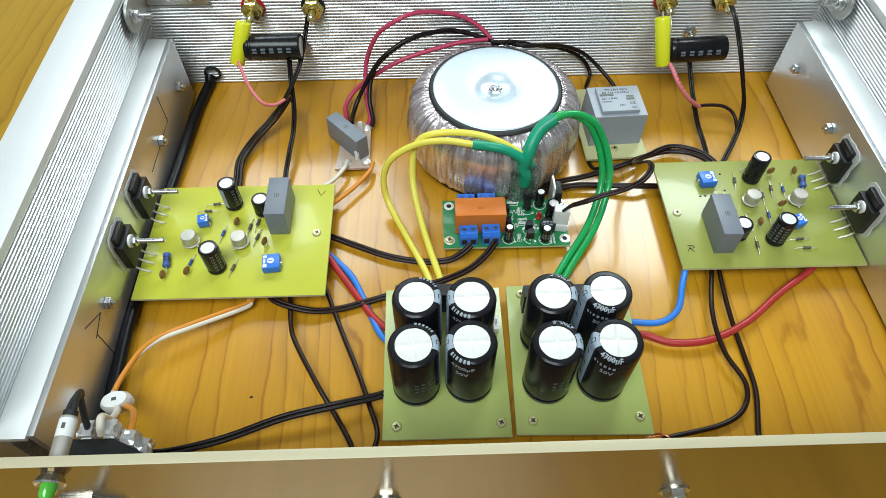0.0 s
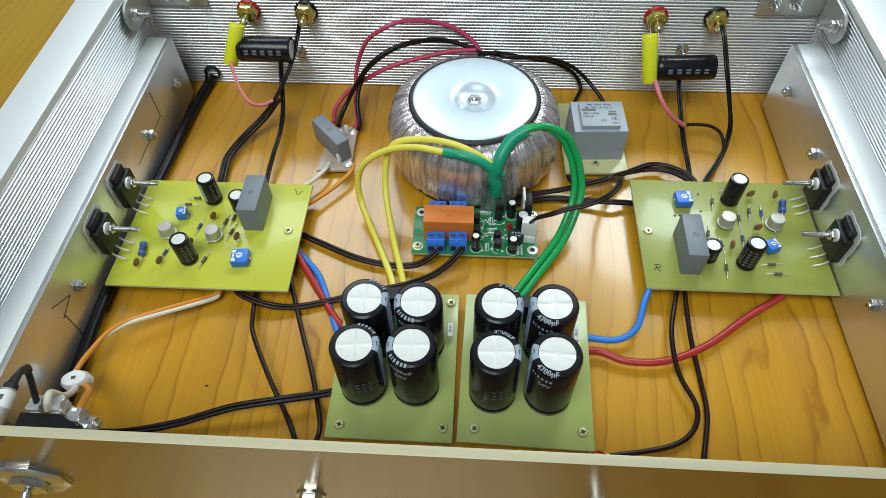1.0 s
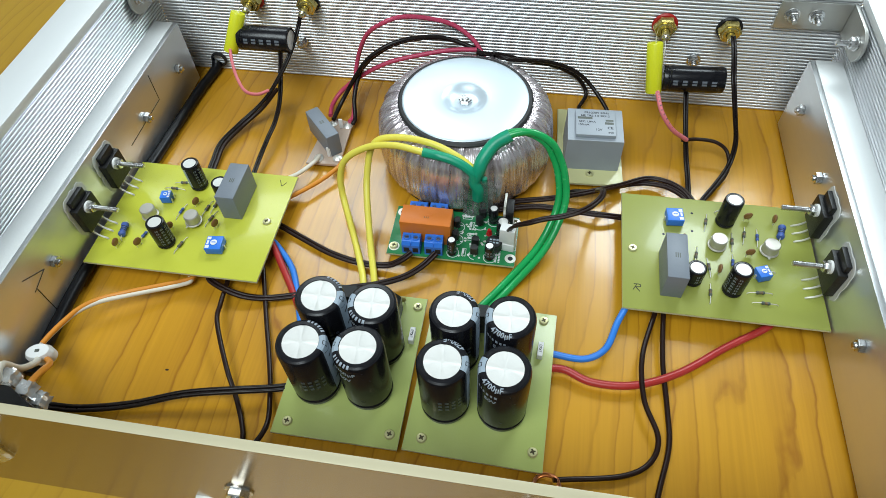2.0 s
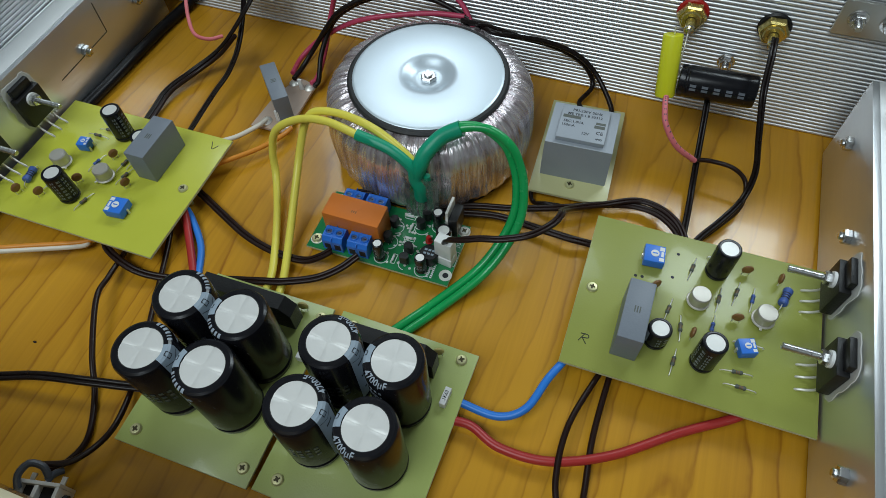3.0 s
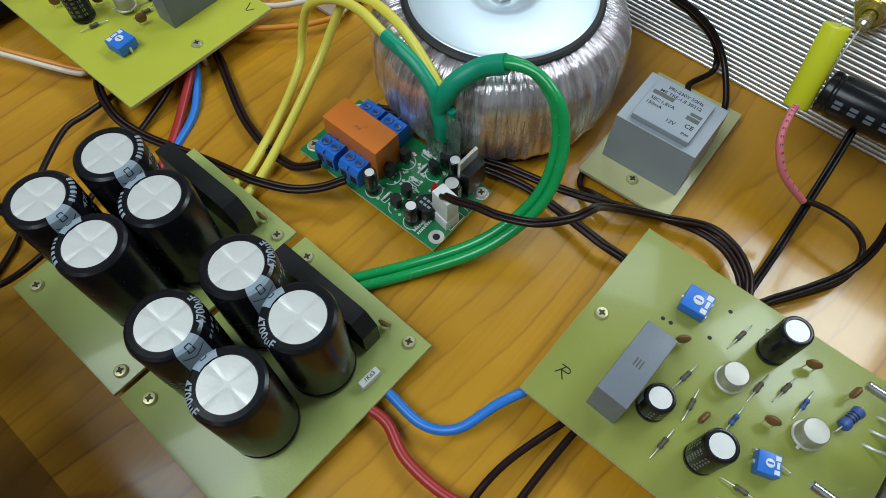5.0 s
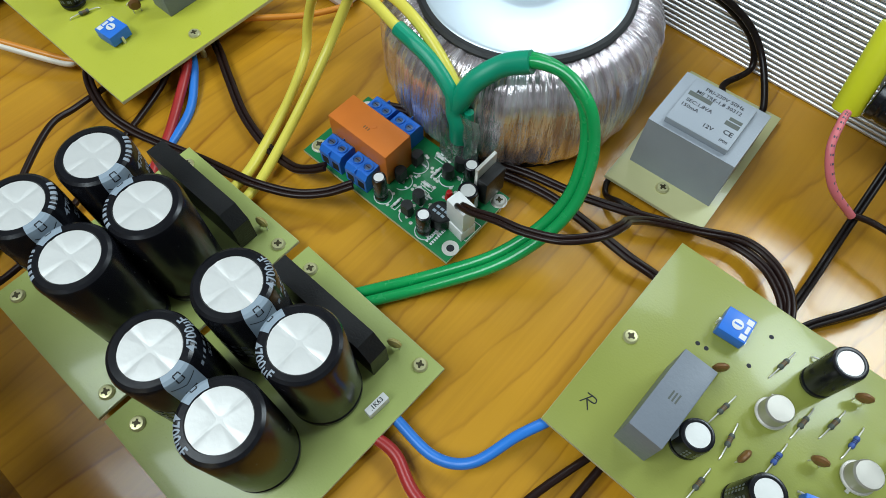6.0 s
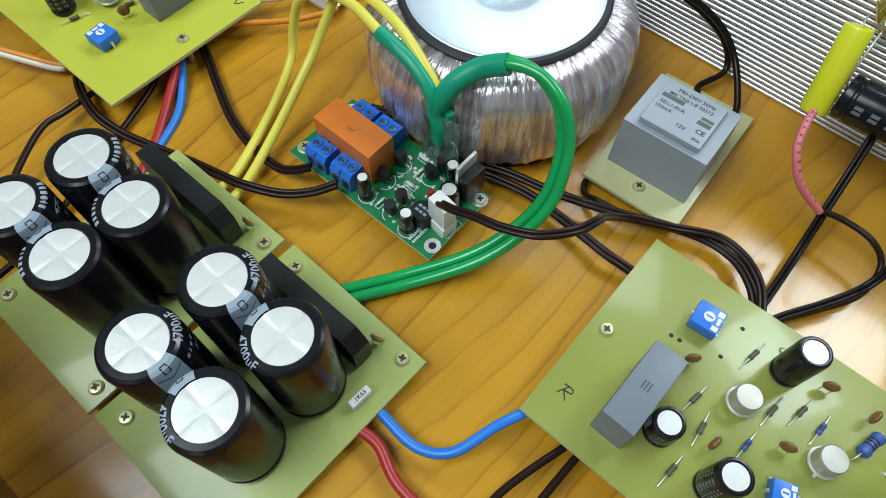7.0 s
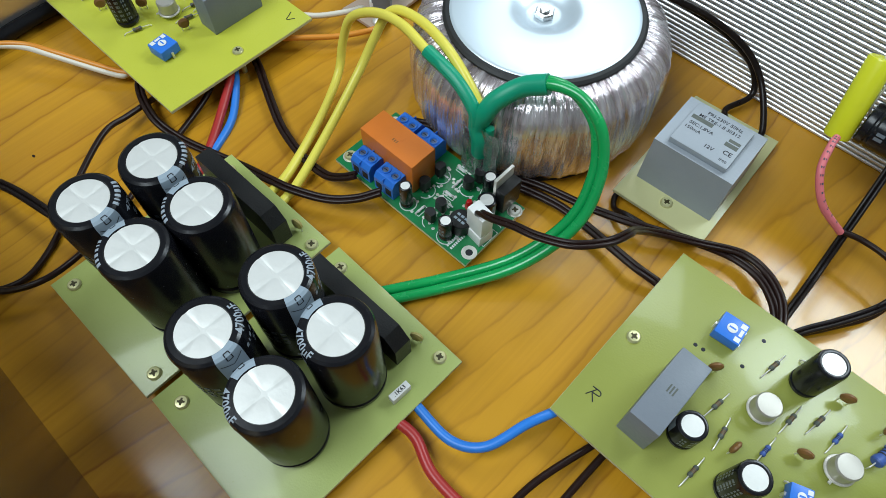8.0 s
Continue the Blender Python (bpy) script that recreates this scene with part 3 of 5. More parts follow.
def bridge_rectifier(x, y):
    ob = thing("bridge_rectifier", x, y, Z_CAP + 0.002, 0, "flat black bridge rectifier with one cut corner, standing upright", "rectifier", "bridge rectifiers")
    bm = bmesh.new()
    out = [(-2.1, 0.15), (2.1, 0.15), (2.1, 1.25), (1.65, 1.75), (-2.1, 1.75)]
    a = [bm.verts.new((u, -0.33, h)) for u, h in out]
    b = [bm.verts.new((u, 0.33, h)) for u, h in out]
    for k in range(5):
        bm.faces.new((a[k], a[(k + 1) % 5], b[(k + 1) % 5], b[k]))
    bm.faces.new(a)
    bm.faces.new(b[::-1])
    part("body", bm, BLACK, ob, bevel=0.06)
    for u in (-1.5, -0.5, 0.5, 1.5):
        part("leg", box(u - 0.05, -0.04, 0, u + 0.05, 0.04, 0.15), TIN, ob)
    return ob


bridge_rectifier(-4.16, 6.18)
bridge_rectifier(2.17, 5.98)


def value_label(x, y, z, turn):
    """A white film capacitor with small black print."""
    ob = thing("small_film_capacitor", x, y, z, turn, "small white box capacitor printed with a short black code", "capacitor", "small film capacitors")
    body = part("body", box(-0.13, -0.38, 0, 0.13, 0.38, 0.42), WHITE, ob, bevel=0.03)
    bm = writing(".1K63", 0.2, 0.001)
    bm.transform(Matrix.Translation((0, 0, 0.422)) @ pose(0, 0, 0, 0, 0, 90))
    part("print", bm, INK, body)
    return ob


value_label(-1.30, 5.0, Z_CAP + 0.002, 0)
value_label(5.0, 5.05, Z_CAP + 0.002, -3)


def disc_ceramic(x, y, z, turn, mat=None, h=0.38):
    ob = thing("ceramic_capacitor", x, y, z, turn, "small flat brown ceramic disc capacitor on two leads", "capacitor", "ceramic capacitors")
    part("disc", lathe([(0, -0.09), (0.16, -0.09), (0.24, -0.03), (0.24, 0.03), (0.16, 0.09), (0, 0.09)], 18, Matrix.Translation((0, 0, h)) @ pose(0, 0, 0, 90, 0, 0)), mat or CERAMIC, ob)
    for u in (-0.15, 0.15):
        part("lead", rod((u, 0, 0), (u, 0, h - 0.16), 0.025, 8), TIN, ob)
    return ob


TAN = material("pale_tan_dip", (0.50, 0.42, 0.14), 0.4)
disc_ceramic(4.1, 6.75, Z_CAP, 20, TAN)
disc_ceramic(-2.2, 6.9, Z_CAP, 10, TAN)

# ---- toroidal transformer ----
TX, TY = -0.5, 18.55


def toroid():
    ob = thing("toroidal_transformer", TX, TY, 0, 0, "large toroidal transformer in silvery film with pale steel top", "transformer")
    part("base_pad", lathe([(0, 0.0), (4.6, 0.0), (4.6, 0.25), (0, 0.25)], 60), RUBBER, ob)
    bm = bmesh.new()
    seg, prof = 480, []
    R, r1, z0, z1 = 5.1, 3.2, 0.25, 4.5
    for k in range(9):
        a = math.pi / 2 * k / 8
        prof.append((R - 0.9 + 0.9 * math.sin(a), z0 + 0.9 - 0.9 * math.cos(a)))
    for k in range(1, 6):
        prof.append((R + 0.06 * math.sin(math.pi * k / 6), z0 + 0.9 + (z1 - z0 - 2.3) * k / 6))
    for k in range(11):
        a = math.pi / 2 * k / 10
        prof.append((R - 1.4 + 1.4 * math.cos(a), z1 - 1.4 + 1.4 * math.sin(a)))
    prof += [(r1, z1 + 0.02), (2.9, z1 - 0.2)]
    rings = []
    for i, (r, z) in enumerate(prof):
        ring = []
        for k in range(seg):
            a = 2 * math.pi * k / seg
            n1 = noise.noise(Vector((math.cos(a) * 9, math.sin(a) * 9, z * 0.35)))
            n2 = noise.noise(Vector((math.cos(a) * 17, math.sin(a) * 17, z * 0.22 + 7)))
            n2 = n2 * abs(n2) * 2.2 if n2 > 0 else n2
            n3 = abs(noise.noise(Vector((math.cos(a) * 30, math.sin(a) * 30, z * 0.12 + 3))))
            rr = r + 0.07 * n1 + 0.08 * n2 - 0.06 * n3
            ring.append(bm.verts.new((rr * math.cos(a), rr * math.sin(a), z + (0.07 * n2 - 0.07 * n3) * (z > 3))))
        rings.append(ring)
    for a, b in zip(rings, rings[1:]):
        for k in range(seg):
            bm.faces.new((a[k], a[(k + 1) % seg], b[(k + 1) % seg], b[k]))
    part("winding", bm, FILM, ob, "copper winding under creased clear silvery film", smooth=60)
    part("rubber_ring", lathe([(1.7, 4.42), (3.78, 4.40), (3.88, 4.48), (3.88, 4.57), (3.78, 4.65), (3.7, 4.66), (1.7, 4.66)], 72), RUBBER, ob)
    plate = part("top_plate", lathe([(0.0, 4.34), (0.55, 4.34), (0.66, 4.355), (0.78, 4.39), (0.92, 4.46), (1.06, 4.55), (1.2, 4.63), (1.34, 4.68), (1.5, 4.70), (3.5, 4.70), (3.6, 4.68), (3.62, 4.663)], 96), DISC, ob, "pale zinc-plated steel dish plate")
    part("nut", lathe([(0.0, 4.345), (0.36, 4.345), (0.40, 4.37), (0.40, 4.52), (0.35, 4.56), (0, 4.56)], 6), STEEL, plate)
    part("bolt_end", rod((0, 0, 4.56), (0, 0, 4.65), 0.2, 16, bev=0.04), STEEL, plate)
    return ob


DISC = material("zinc_dish", (0.66, 0.75, 0.82), 0.37, 0.5, scale=25, amount=0.04, rough_var=0.01)
toroid()

# ---- small transformer board ----
laminate("transformer_board", 5.08, 16.68, 8.92, 23.1, 0.5, PCB_CREAM, "pale yellow-green laminate board under a small grey transformer", turn=2.6)
cross_screw(7.1, 17.45, 0.501)
cross_screw(6.85, 22.4, 0.501)


def small_transformer():
    ob = thing("small_transformer", 7.07, 19.18, 0.502, 2.6, "light grey resin-cast mains transformer with printed raised plate", "transformer")
    bm = bmesh.new()
    lo = [(-1.61, -1.36), (1.61, -1.36), (1.61, 1.36), (-1.61, 1.36)]
    rows = [[bm.verts.new((x * k, y * k, h)) for x, y in lo] for k, h in ((1, 0), (1, 0.9), (0.985, 2.33))]
    for a, b in zip(rows, rows[1:]):
        for k in range(4):
            bm.faces.new((a[k], a[(k + 1) % 4], b[(k + 1) % 4], b[k]))
    bm.faces.new(rows[0])
    bm.faces.new(rows[-1][::-1])
    part("case", bm, GREY_TRAFO, ob, bevel=0.06)
    plate = part("rating_plate", box(-1.15, -1.12, 2.3, 1.12, 1.02, 2.58), GREY_TRAFO, ob, bevel=0.05)
    for text, x, y, size in (("PRI-230V 50Hz", 0.05, 0.80, 0.27), ("ME TRE-1.8 30312", -0.03, 0.53, 0.26), ("SEC:1,8VA", -0.50, 0.02, 0.26), ("150mA", -0.72, -0.24, 0.26), ("12V", 0.15, -0.62, 0.28), ("CE", 0.80, -0.45, 0.34), ("IP00", 0.82, -0.84, 0.2)):
        bm = writing(text, size * 0.84, 0.001)
        bm.transform(Matrix.Translation((x, y - 0.04, 2.582)))
        part("print", bm, INK, plate)
    bm = box(-1.05, 0.2, 2.581, -0.2, 0.4, 2.584)
    box(0.5, -0.2, 2.581, 1.0, 0.0, 2.584, bm)
    box(0.55, 0.05, 2.581, 1.0, 0.2, 2.584, bm)
    part("print_bar", bm, RES_GREY, plate)
    return ob


small_transformer()

# ---- amplifier boards ----
def radial_cap(x, y, z, r, h, turn=0, group="board electrolytics"):
    ob = new("electrolytic_capacitor")
    ob.empty_display_size = 0.005
    ob.matrix_basis = pose(x * CM, y * CM, z * CM, 0, 0, turn)
    tagged(ob, "black electrolytic capacitor with pale metal top standing on a board", "capacitor", group)
    part("sleeve", lathe([(0, 0.03), (r * 0.9, 0.03), (r, 0.09), (r, 0.2), (r * 0.93, 0.25), (r * 0.93, 0.29), (r, 0.34), (r, h - 0.1), (r * 0.95, h - 0.02), (r * 0.82, h), (r * 0.72, h - 0.01), (r * 0.71, h - 0.03)], 28), SLEEVE, ob)
    part("top", lathe([(r * 0.715, h - 0.025), (0, h - 0.02)], 24), CAN_TOP, ob)
    bm = bmesh.new()
    for k in range(4):
        a0, a1 = radians(-22 + 11 * k), radians(-22 + 11 * (k + 1))
        bm.faces.new([bm.verts.new(((r + 0.005) * math.cos(a), (r + 0.005) * math.sin(a), q)) for a, q in ((a0, 0.36), (a1, 0.36), (a1, h - 0.1), (a0, h - 0.1))])
    part("stripe", bm, STRIPE, ob)
    bm = bmesh.new()
    for j in range(3):
        for k in range(int(h / 0.3)):
            a0, a1, q = radians(70 + j * 32), radians(88 + j * 32), 0.4 + k * 0.22
            if q + 0.13 < h - 0.15:
                bm.faces.new([bm.verts.new(((r + 0.004) * math.cos(a), (r + 0.004) * math.sin(a), w)) for a, w in ((a0, q), (a1, q), (a1, q + 0.13), (a0, q + 0.13))])
    if bm.faces:
        part("print", bm, PRINT_DIM, ob)
    else:
        bm.free()
    return ob


def film_box(x, y, z, w, d, h, turn, label="tall grey box film capacitor standing on the board"):
    ob = thing("film_capacitor", x, y, z, turn, label, "capacitor", "grey film capacitors")
    part("case", box(-w / 2, -d / 2, 0.0, w / 2, d / 2, h), GREY_BOX, ob, bevel=0.05)
    bm = bmesh.new()
    for k in range(3):
        box(-0.12 + k * 0.1, -0.15, h + 0.001, -0.07 + k * 0.1, 0.15, h + 0.003, bm)
    part("print", bm, RES_GREY, ob)
    return ob


def metal_can(x, y, z, group="metal can transistors"):
    ob = thing("metal_transistor", x, y, z, random.uniform(0, 360), "small round silver metal-can transistor on a board", "transistor", group)
    part("can", lathe([(0.47, 0.18), (0.47, 0.22), (0.41, 0.24), (0.41, 0.72), (0.37, 0.78), (0, 0.79)], 32), CAN, ob)
    part("flange", lathe([(0, 0.17), (0.47, 0.17), (0.48, 0.19), (0.47, 0.22), (0, 0.225)], 32), TIN, ob)
    part("tab", box(0.42, -0.05, 0.17, 0.58, 0.05, 0.215), TIN, ob)
    for k in range(3):
        a = radians(120 * k)
        part("lead", rod((0.22 * math.cos(a), 0.22 * math.sin(a), 0), (0.22 * math.cos(a), 0.22 * math.sin(a), 0.17), 0.025, 8), TIN, ob)
    return ob


def trimmer(x, y, z, turn, s=1.0):
    ob = thing("trimmer", x, y, z, turn, "blue square trimmer potentiometer with pale cross rotor", "trimmer", "trimmers")
    part("case", box(-0.5 * s, -0.5 * s, 0.08, 0.5 * s, 0.5 * s, 0.55), BLUE, ob, bevel=0.04)
    part("rotor", lathe([(0, 0.56), (0.2 * s, 0.56), (0.2 * s, 0.575), (0.16 * s, 0.585), (0, 0.58)], 20), WHITE, ob)
    part("rotor_slot", box(-0.13 * s, -0.03, 0.583, 0.13 * s, 0.03, 0.59), BLUE, ob)
    bm = box(0.22 * s, -0.42 * s, 0.551, 0.45 * s, -0.22 * s, 0.556)
    box(0.22 * s, 0.2 * s, 0.551, 0.45 * s, 0.42 * s, 0.556, bm)
    box(0.3 * s, -0.15 * s, 0.551, 0.42 * s, 0.15 * s, 0.556, bm)
    part("white_mark", bm, WHITE, ob)
    for u, v in ((-0.54, 0), (0.52, 0.3), (0.52, -0.3)):
        part("pin", box(u * s - 0.03, v * s - 0.05, 0, u * s + 0.03, v * s + 0.05, 0.3), TIN, ob)
    return ob


def axial(x, y, z, turn, length=0.4, r=0.088, mat=None, span=1.25, label="small axial resistor with thin bent leads on a board", bands=True):
    ob = thing("resistor", x, y, z, turn, label, "resistor", "axial resistors")
    h = r + 0.03
    L = length / 2
    m = Matrix.Translation((-L, 0, h)) @ pose(0, 0, 0, 0, 90, 0)
    body = part("body", lathe([(0, 0), (r * 0.8, 0.0), (r, 0.05), (r, length * 0.22), (r * 0.82, length * 0.3), (r * 0.82, length * 0.7), (r, length * 0.78), (r, length - 0.05), (r * 0.8, length), (0, length)], 14, m), mat or RES_GREY, ob)
    if bands:
        bm = bmesh.new()
        for k in (0.36, 0.5, 0.64):
            lathe([(r * 0.83, length * k), (r * 0.85, length * k), (r * 0.85, length * (k + 0.06)), (r * 0.83, length * (k + 0.06))], 14, m, bm)
        part("colour_band", bm, CERAMIC if mat is None else INK, body)
    for s in (-1, 1):
        part("lead", tube([(s * (L - 0.02), 0, h), (s * span / 2 * 0.82, 0, h - 0.02), (s * span / 2 * 0.96, 0, h - 0.07), (s * span / 2, 0, -0.02)], 0.023, 6, 0), TIN, ob)
    return ob


def power_transistor(x, y, z, s):
    """A black power transistor on a white pad against the side plate: s is the way it faces along x."""
    ob = new("power_transistor")
    ob.empty_display_size = 0.01
    ob.matrix_basis = pose(x * CM, y * CM, z * CM, 0, 0, 0 if s > 0 else 180)
    tagged(ob, "black power transistor bolted over a white pad to the aluminium side", "transistor", "power transistors")
    bm = bmesh.new()
    n = 40
    a = []
    for k in range(n):
        q = 2 * math.pi * k / n
        c, e = math.cos(q), math.sin(q)
        stretch = min(1 / max(abs(c), 1e-3), 1 / max(abs(e), 1e-3))
        rag = 1 + 0.10 * noise.noise(Vector((k * 0.45, y, 3.1))) + random.uniform(-0.035, 0.035)
        a.append(bm.verts.new((0.0, c * min(stretch, 1.22) * 1.0 * rag, 0.25 + e * min(stretch, 1.22) * 1.38 * rag)))
    b = [bm.verts.new((0.025, v.co.y * 0.98, 0.25 + (v.co.z - 0.25) * 0.98)) for v in a]
    for k in range(n):
        bm.faces.new((a[k], a[(k + 1) % n], b[(k + 1) % n], b[k]))
    bm.faces.new(a)
    bm.faces.new(b[::-1])
    part("pad", bm, MICA, ob, "white smeared insulating pad")
    body = part("body", box(0.034, -0.8, -0.75, 0.5, 0.8, 0.95), BLACK, ob, bevel=0.07)
    part("tab", box(0.034, -0.62, 0.951, 0.30, 0.62, 1.45), BLACK, ob, bevel=0.06)
    part("washer", lathe([(0.1, 0), (0.34, 0), (0.34, 0.12), (0.1, 0.12)], 20, Matrix.Translation((0.5, 0.0, 0.55)) @ pose(0, 0, 0, 0, 90, 0)), WHITE, ob, "white insulating bush")
    part("nut", lathe([(0, 0.12), (0.27, 0.12), (0.29, 0.16), (0.29, 0.36), (0.25, 0.4), (0, 0.4)], 6, Matrix.Translation((0.5, 0.0, 0.55)) @ pose(0, 0, 0, 0, 90, 0)), STEEL, ob)
    part("bolt_end", rod((0.9, 0, 0.55), (2.25, 0, 0.55), 0.14, 14, bev=0.03), STEEL, ob, "long threaded steel bolt end")
    for v in (-0.54, 0, 0.54):
        part("leg", tube([(0.3, v, -0.7), (0.34, v, -1.0), (0.62, v, -1.28), (0.95, v, -1.45), (1.02, v, -1.75)], 0.055, 6, 4), TIN, ob)
    return ob


Z_L, Z_R = 1.2, 1.2
# right board's copy of the bare laminate, shade over that side put into its colour
PCB_R = material("shaded_laminate", (0.325, 0.345, 0.075), 0.31, 0.0, (0.27, 0.30, 0.06), 45, bump=0.08, bump_scale=1400, coat=0.25)
laminate("amplifier_board", -19.85, 6.86, -9.96, 14.4, Z_L, PCB, "yellow-green bare laminate amplifier board full of small parts", group="amplifier boards")
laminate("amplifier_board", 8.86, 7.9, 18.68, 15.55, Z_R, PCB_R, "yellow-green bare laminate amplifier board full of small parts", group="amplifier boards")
cross_screw(-10.7, 10.84, Z_L + 0.001)
cross_screw(9.4, 11.66, Z_R + 0.001)

# right board
film_box(11.24, 10.2, Z_R + 0.002, 1.04, 2.75, 1.72, -1)
radial_cap(14.3, 14.08, Z_R, 0.5, 1.9, 30)
radial_cap(12.32, 10.0, Z_R, 0.48, 1.15, 200)
radial_cap(14.24, 9.62, Z_R, 0.5, 1.9, 120)
metal_can(13.72, 12.31, Z_R)
metal_can(16.34, 12.28, Z_R)
trimmer(11.6, 13.86, Z_R, 4, 0.88)
trimmer(15.78, 10.65, Z_R, 20, 0.66)
for x, y, turn, kind in ((13.3, 13.91, 80, 0), (12.63, 11.55, 80, 0), (13.22, 10.88, 95, 0), (14.55, 12.71, 85, 0), (15.22, 13.26, 80, 0), (15.88, 13.15, 85, 1), (13.17, 9.28, 85, 0), (14.45, 11.3, 85, 1), (15.6, 9.6, 5, 0), (15.78, 9.0, 0, 0)):
    axial(x, y, Z_R, turn, mat=RES_BLUE if kind else None, label="small blue axial resistor with thin leads on a board" if kind else "small dark axial resistor with thin leads on a board")
axial(17.12, 13.6, Z_R, 75, 0.85, 0.2, RES_BLUE, 1.3, "fat blue banded axial resistor with thick leads")
for x, y, turn in ((11.92, 12.45, 40), (13.69, 10.65, 80), (15.48, 14.38, 15), (15.32, 11.92, 10), (16.85, 14.36, 80)):
    disc_ceramic(x, y, Z_R, turn)
# left board
film_box(-12.7, 12.1, Z_L + 0.002, 1.1, 2.6, 1.8, 0)
radial_cap(-15.53, 12.98, Z_L, 0.5, 1.9, 235)
radial_cap(-13.8, 12.45, Z_L, 0.48, 1.15, 30)
radial_cap(-15.75, 8.68, Z_L, 0.5, 1.85, 215)
metal_can(-17.42, 10.34, Z_L)
metal_can(-14.75, 10.22, Z_L)
trimmer(-16.95, 11.65, Z_L, 10, 0.58)
trimmer(-12.85, 8.68, Z_L, 186, 0.9)
for x, y, turn, kind in ((-16.5, 13.0, 5, 0), (-16.9, 12.5, 0, 0), (-15.8, 10.9, 80, 1), (-14.4, 11.3, 80, 0), (-13.9, 10.6, 75, 0), (-14.9, 8.6, 75, 0), (-17.2, 9.0, 75, 1), (-14.0, 11.6, 80, 0)):
    axial(x, y, Z_L, turn, mat=RES_BLUE if kind else None, label="small blue axial resistor with thin leads on a board" if kind else "small dark axial resistor with thin leads on a board")
axial(-18.45, 9.1, Z_L, 100, 0.85, 0.2, RES_BLUE, 1.3, "fat blue banded axial resistor with thick leads")
for x, y, turn in ((-15.1, 11.5, 70), (-17.2, 8.3, 70), (-18.4, 8.1, 85), (-13.4, 10.1, 70), (-15.9, 9.6, 60)):
    disc_ceramic(x, y, Z_L, turn)


def pen_letter(name, strokes, x, y, z, turn, size):
    bm = bmesh.new()
    for s in strokes:
        tube([(u * size, v * size, 0.004) for u, v in s], 0.02, 5, 4, bm)
    bm.transform(Matrix.Translation((x, y, z)) @ pose(0, 0, 0, 0, 0, turn))
    return tagged(part(name, bm, INK), "letter drawn in black pen on the bare board", "marking")


pen_letter("pen_mark", [[(-0.4, -0.5), (-0.1, 0.5)], [(-0.5, 0.35), (0.2, 0.5), (0.35, 0.2), (-0.2, 0.0)], [(-0.2, 0.0), (0.4, -0.5)]], 9.6, 9.2, Z_R, -12, 0.42)
pen_letter("pen_mark", [[(-0.3, 0.45), (-0.1, 0.05), (0.1, -0.3), (0.45, 0.2)]], -10.75, 13.75, Z_L, 0, 0.6)

for y in (13.75, 10.2):
    power_transistor(RIGHT_X - 0.005, y, 2.65, -1)
for y in (12.3, 9.05):
    power_transistor(LEFT_X + 0.005, y, 2.7, 1)

for x0, y0, x1, y1 in ((15.35, 10.95, 16.5, 10.98), (13.85, 14.72, 14.25, 14.72)):
    ob = thing("jumper_wire", x0, y0, Z_R, 0, "short bare tinned jumper wire soldered across a board", "jumper", "jumper wires")
    part("wire", tube([(0, 0, -0.03), (0.03, 0, 0.1), ((x1 - x0) / 2, 0.02, 0.16), (x1 - x0 - 0.03, y1 - y0, 0.1), (x1 - x0, y1 - y0, -0.03)], 0.03, 6, 2), TIN, ob)
for x, y in ((11.05, 12.85), (11.33, 12.88), (12.64, 14.52), (12.57, 13.25)):
    ob = thing("drill_hole", x, y, Z_R, 0, "tiny dark drilled hole in a board", "hole", "drill holes")
    part("hole", lathe([(0.075, 0.0), (0.06, 0.006), (0.0, 0.006)], 10), INK, ob)

# ---- wires ----
def wire(points, r, mat, label, name="wire", pair=False, group=""):
    bm = twin(points, r) if pair else tube(points, r)
    return tagged(part(name, bm, mat, smooth=60), label, "wire", group)


GREEN = [(0.81, 13.5, 3.36), (1.02, 13.62, 4.13), (1.19, 13.95, 4.59), (1.7, 14.6, 5.09), (2.48, 14.96, 5.51), (3.53, 15.17, 5.55), (4.56, 14.99, 5.1), (5.12, 14.7, 4.28), (5.46, 14.23, 3.53), (5.65, 13.41, 2.57), (5.38, 12.37, 1.64), (4.65, 10.9, 0.83), (3.27, 8.98, 0.3), (2.44, 7.7, 0.3), (1.86, 6.81, 0.3)]
wire([p for p in GREEN], 0.2, W_GREEN, "bright green insulated wire arching from the toroidal transformer", group="transformer leads")
wire([(x - 0.36 * min(1, i / 4), y + 0.02 * i, z - 0.1) for i, (x, y, z) in enumerate(GREEN)], 0.2, W_GREEN, "bright green insulated wire arching from the toroidal transformer", group="transformer leads")
tagged(part("sleeving", tube([(x - 0.1, y, z - 0.05) for x, y, z in [(1.0, 13.5, 2.0), (1.0, 13.45, 2.8)] + GREEN[:5]], 0.36, 14), W_SLEEVE), "dark green tubular sleeving round two wires", "sleeving")
YEL1 = [(0.68, 13.38, 3.52), (0.51, 13.45, 4.03), (-0.52, 13.64, 4.59), (-2.11, 13.81, 4.79), (-3.73, 14.17, 4.74), (-5.27, 14.3, 4.3), (-6.59, 14.08, 3.44), (-7.04, 13.79, 2.12), (-6.82, 13.1, 0.9), (-5.87, 11.15, 0.46), (-4.72, 8.5, 0.42), (-4.43, 7.16, 0.42)]
YEL2 = [(0.79, 13.53, 3.51), (0.57, 13.67, 4.03), (-0.39, 13.93, 4.66), (-1.68, 14.3, 4.97), (-3.22, 14.71, 4.84), (-4.55, 14.8, 4.54), (-5.15, 14.63, 4.0), (-5.38, 14.12, 3.09), (-5.34, 13.05, 2.01), (-4.78, 10.79, 0.99), (-4.04, 8.32, 0.42), (-3.74, 6.97, 0.42)]
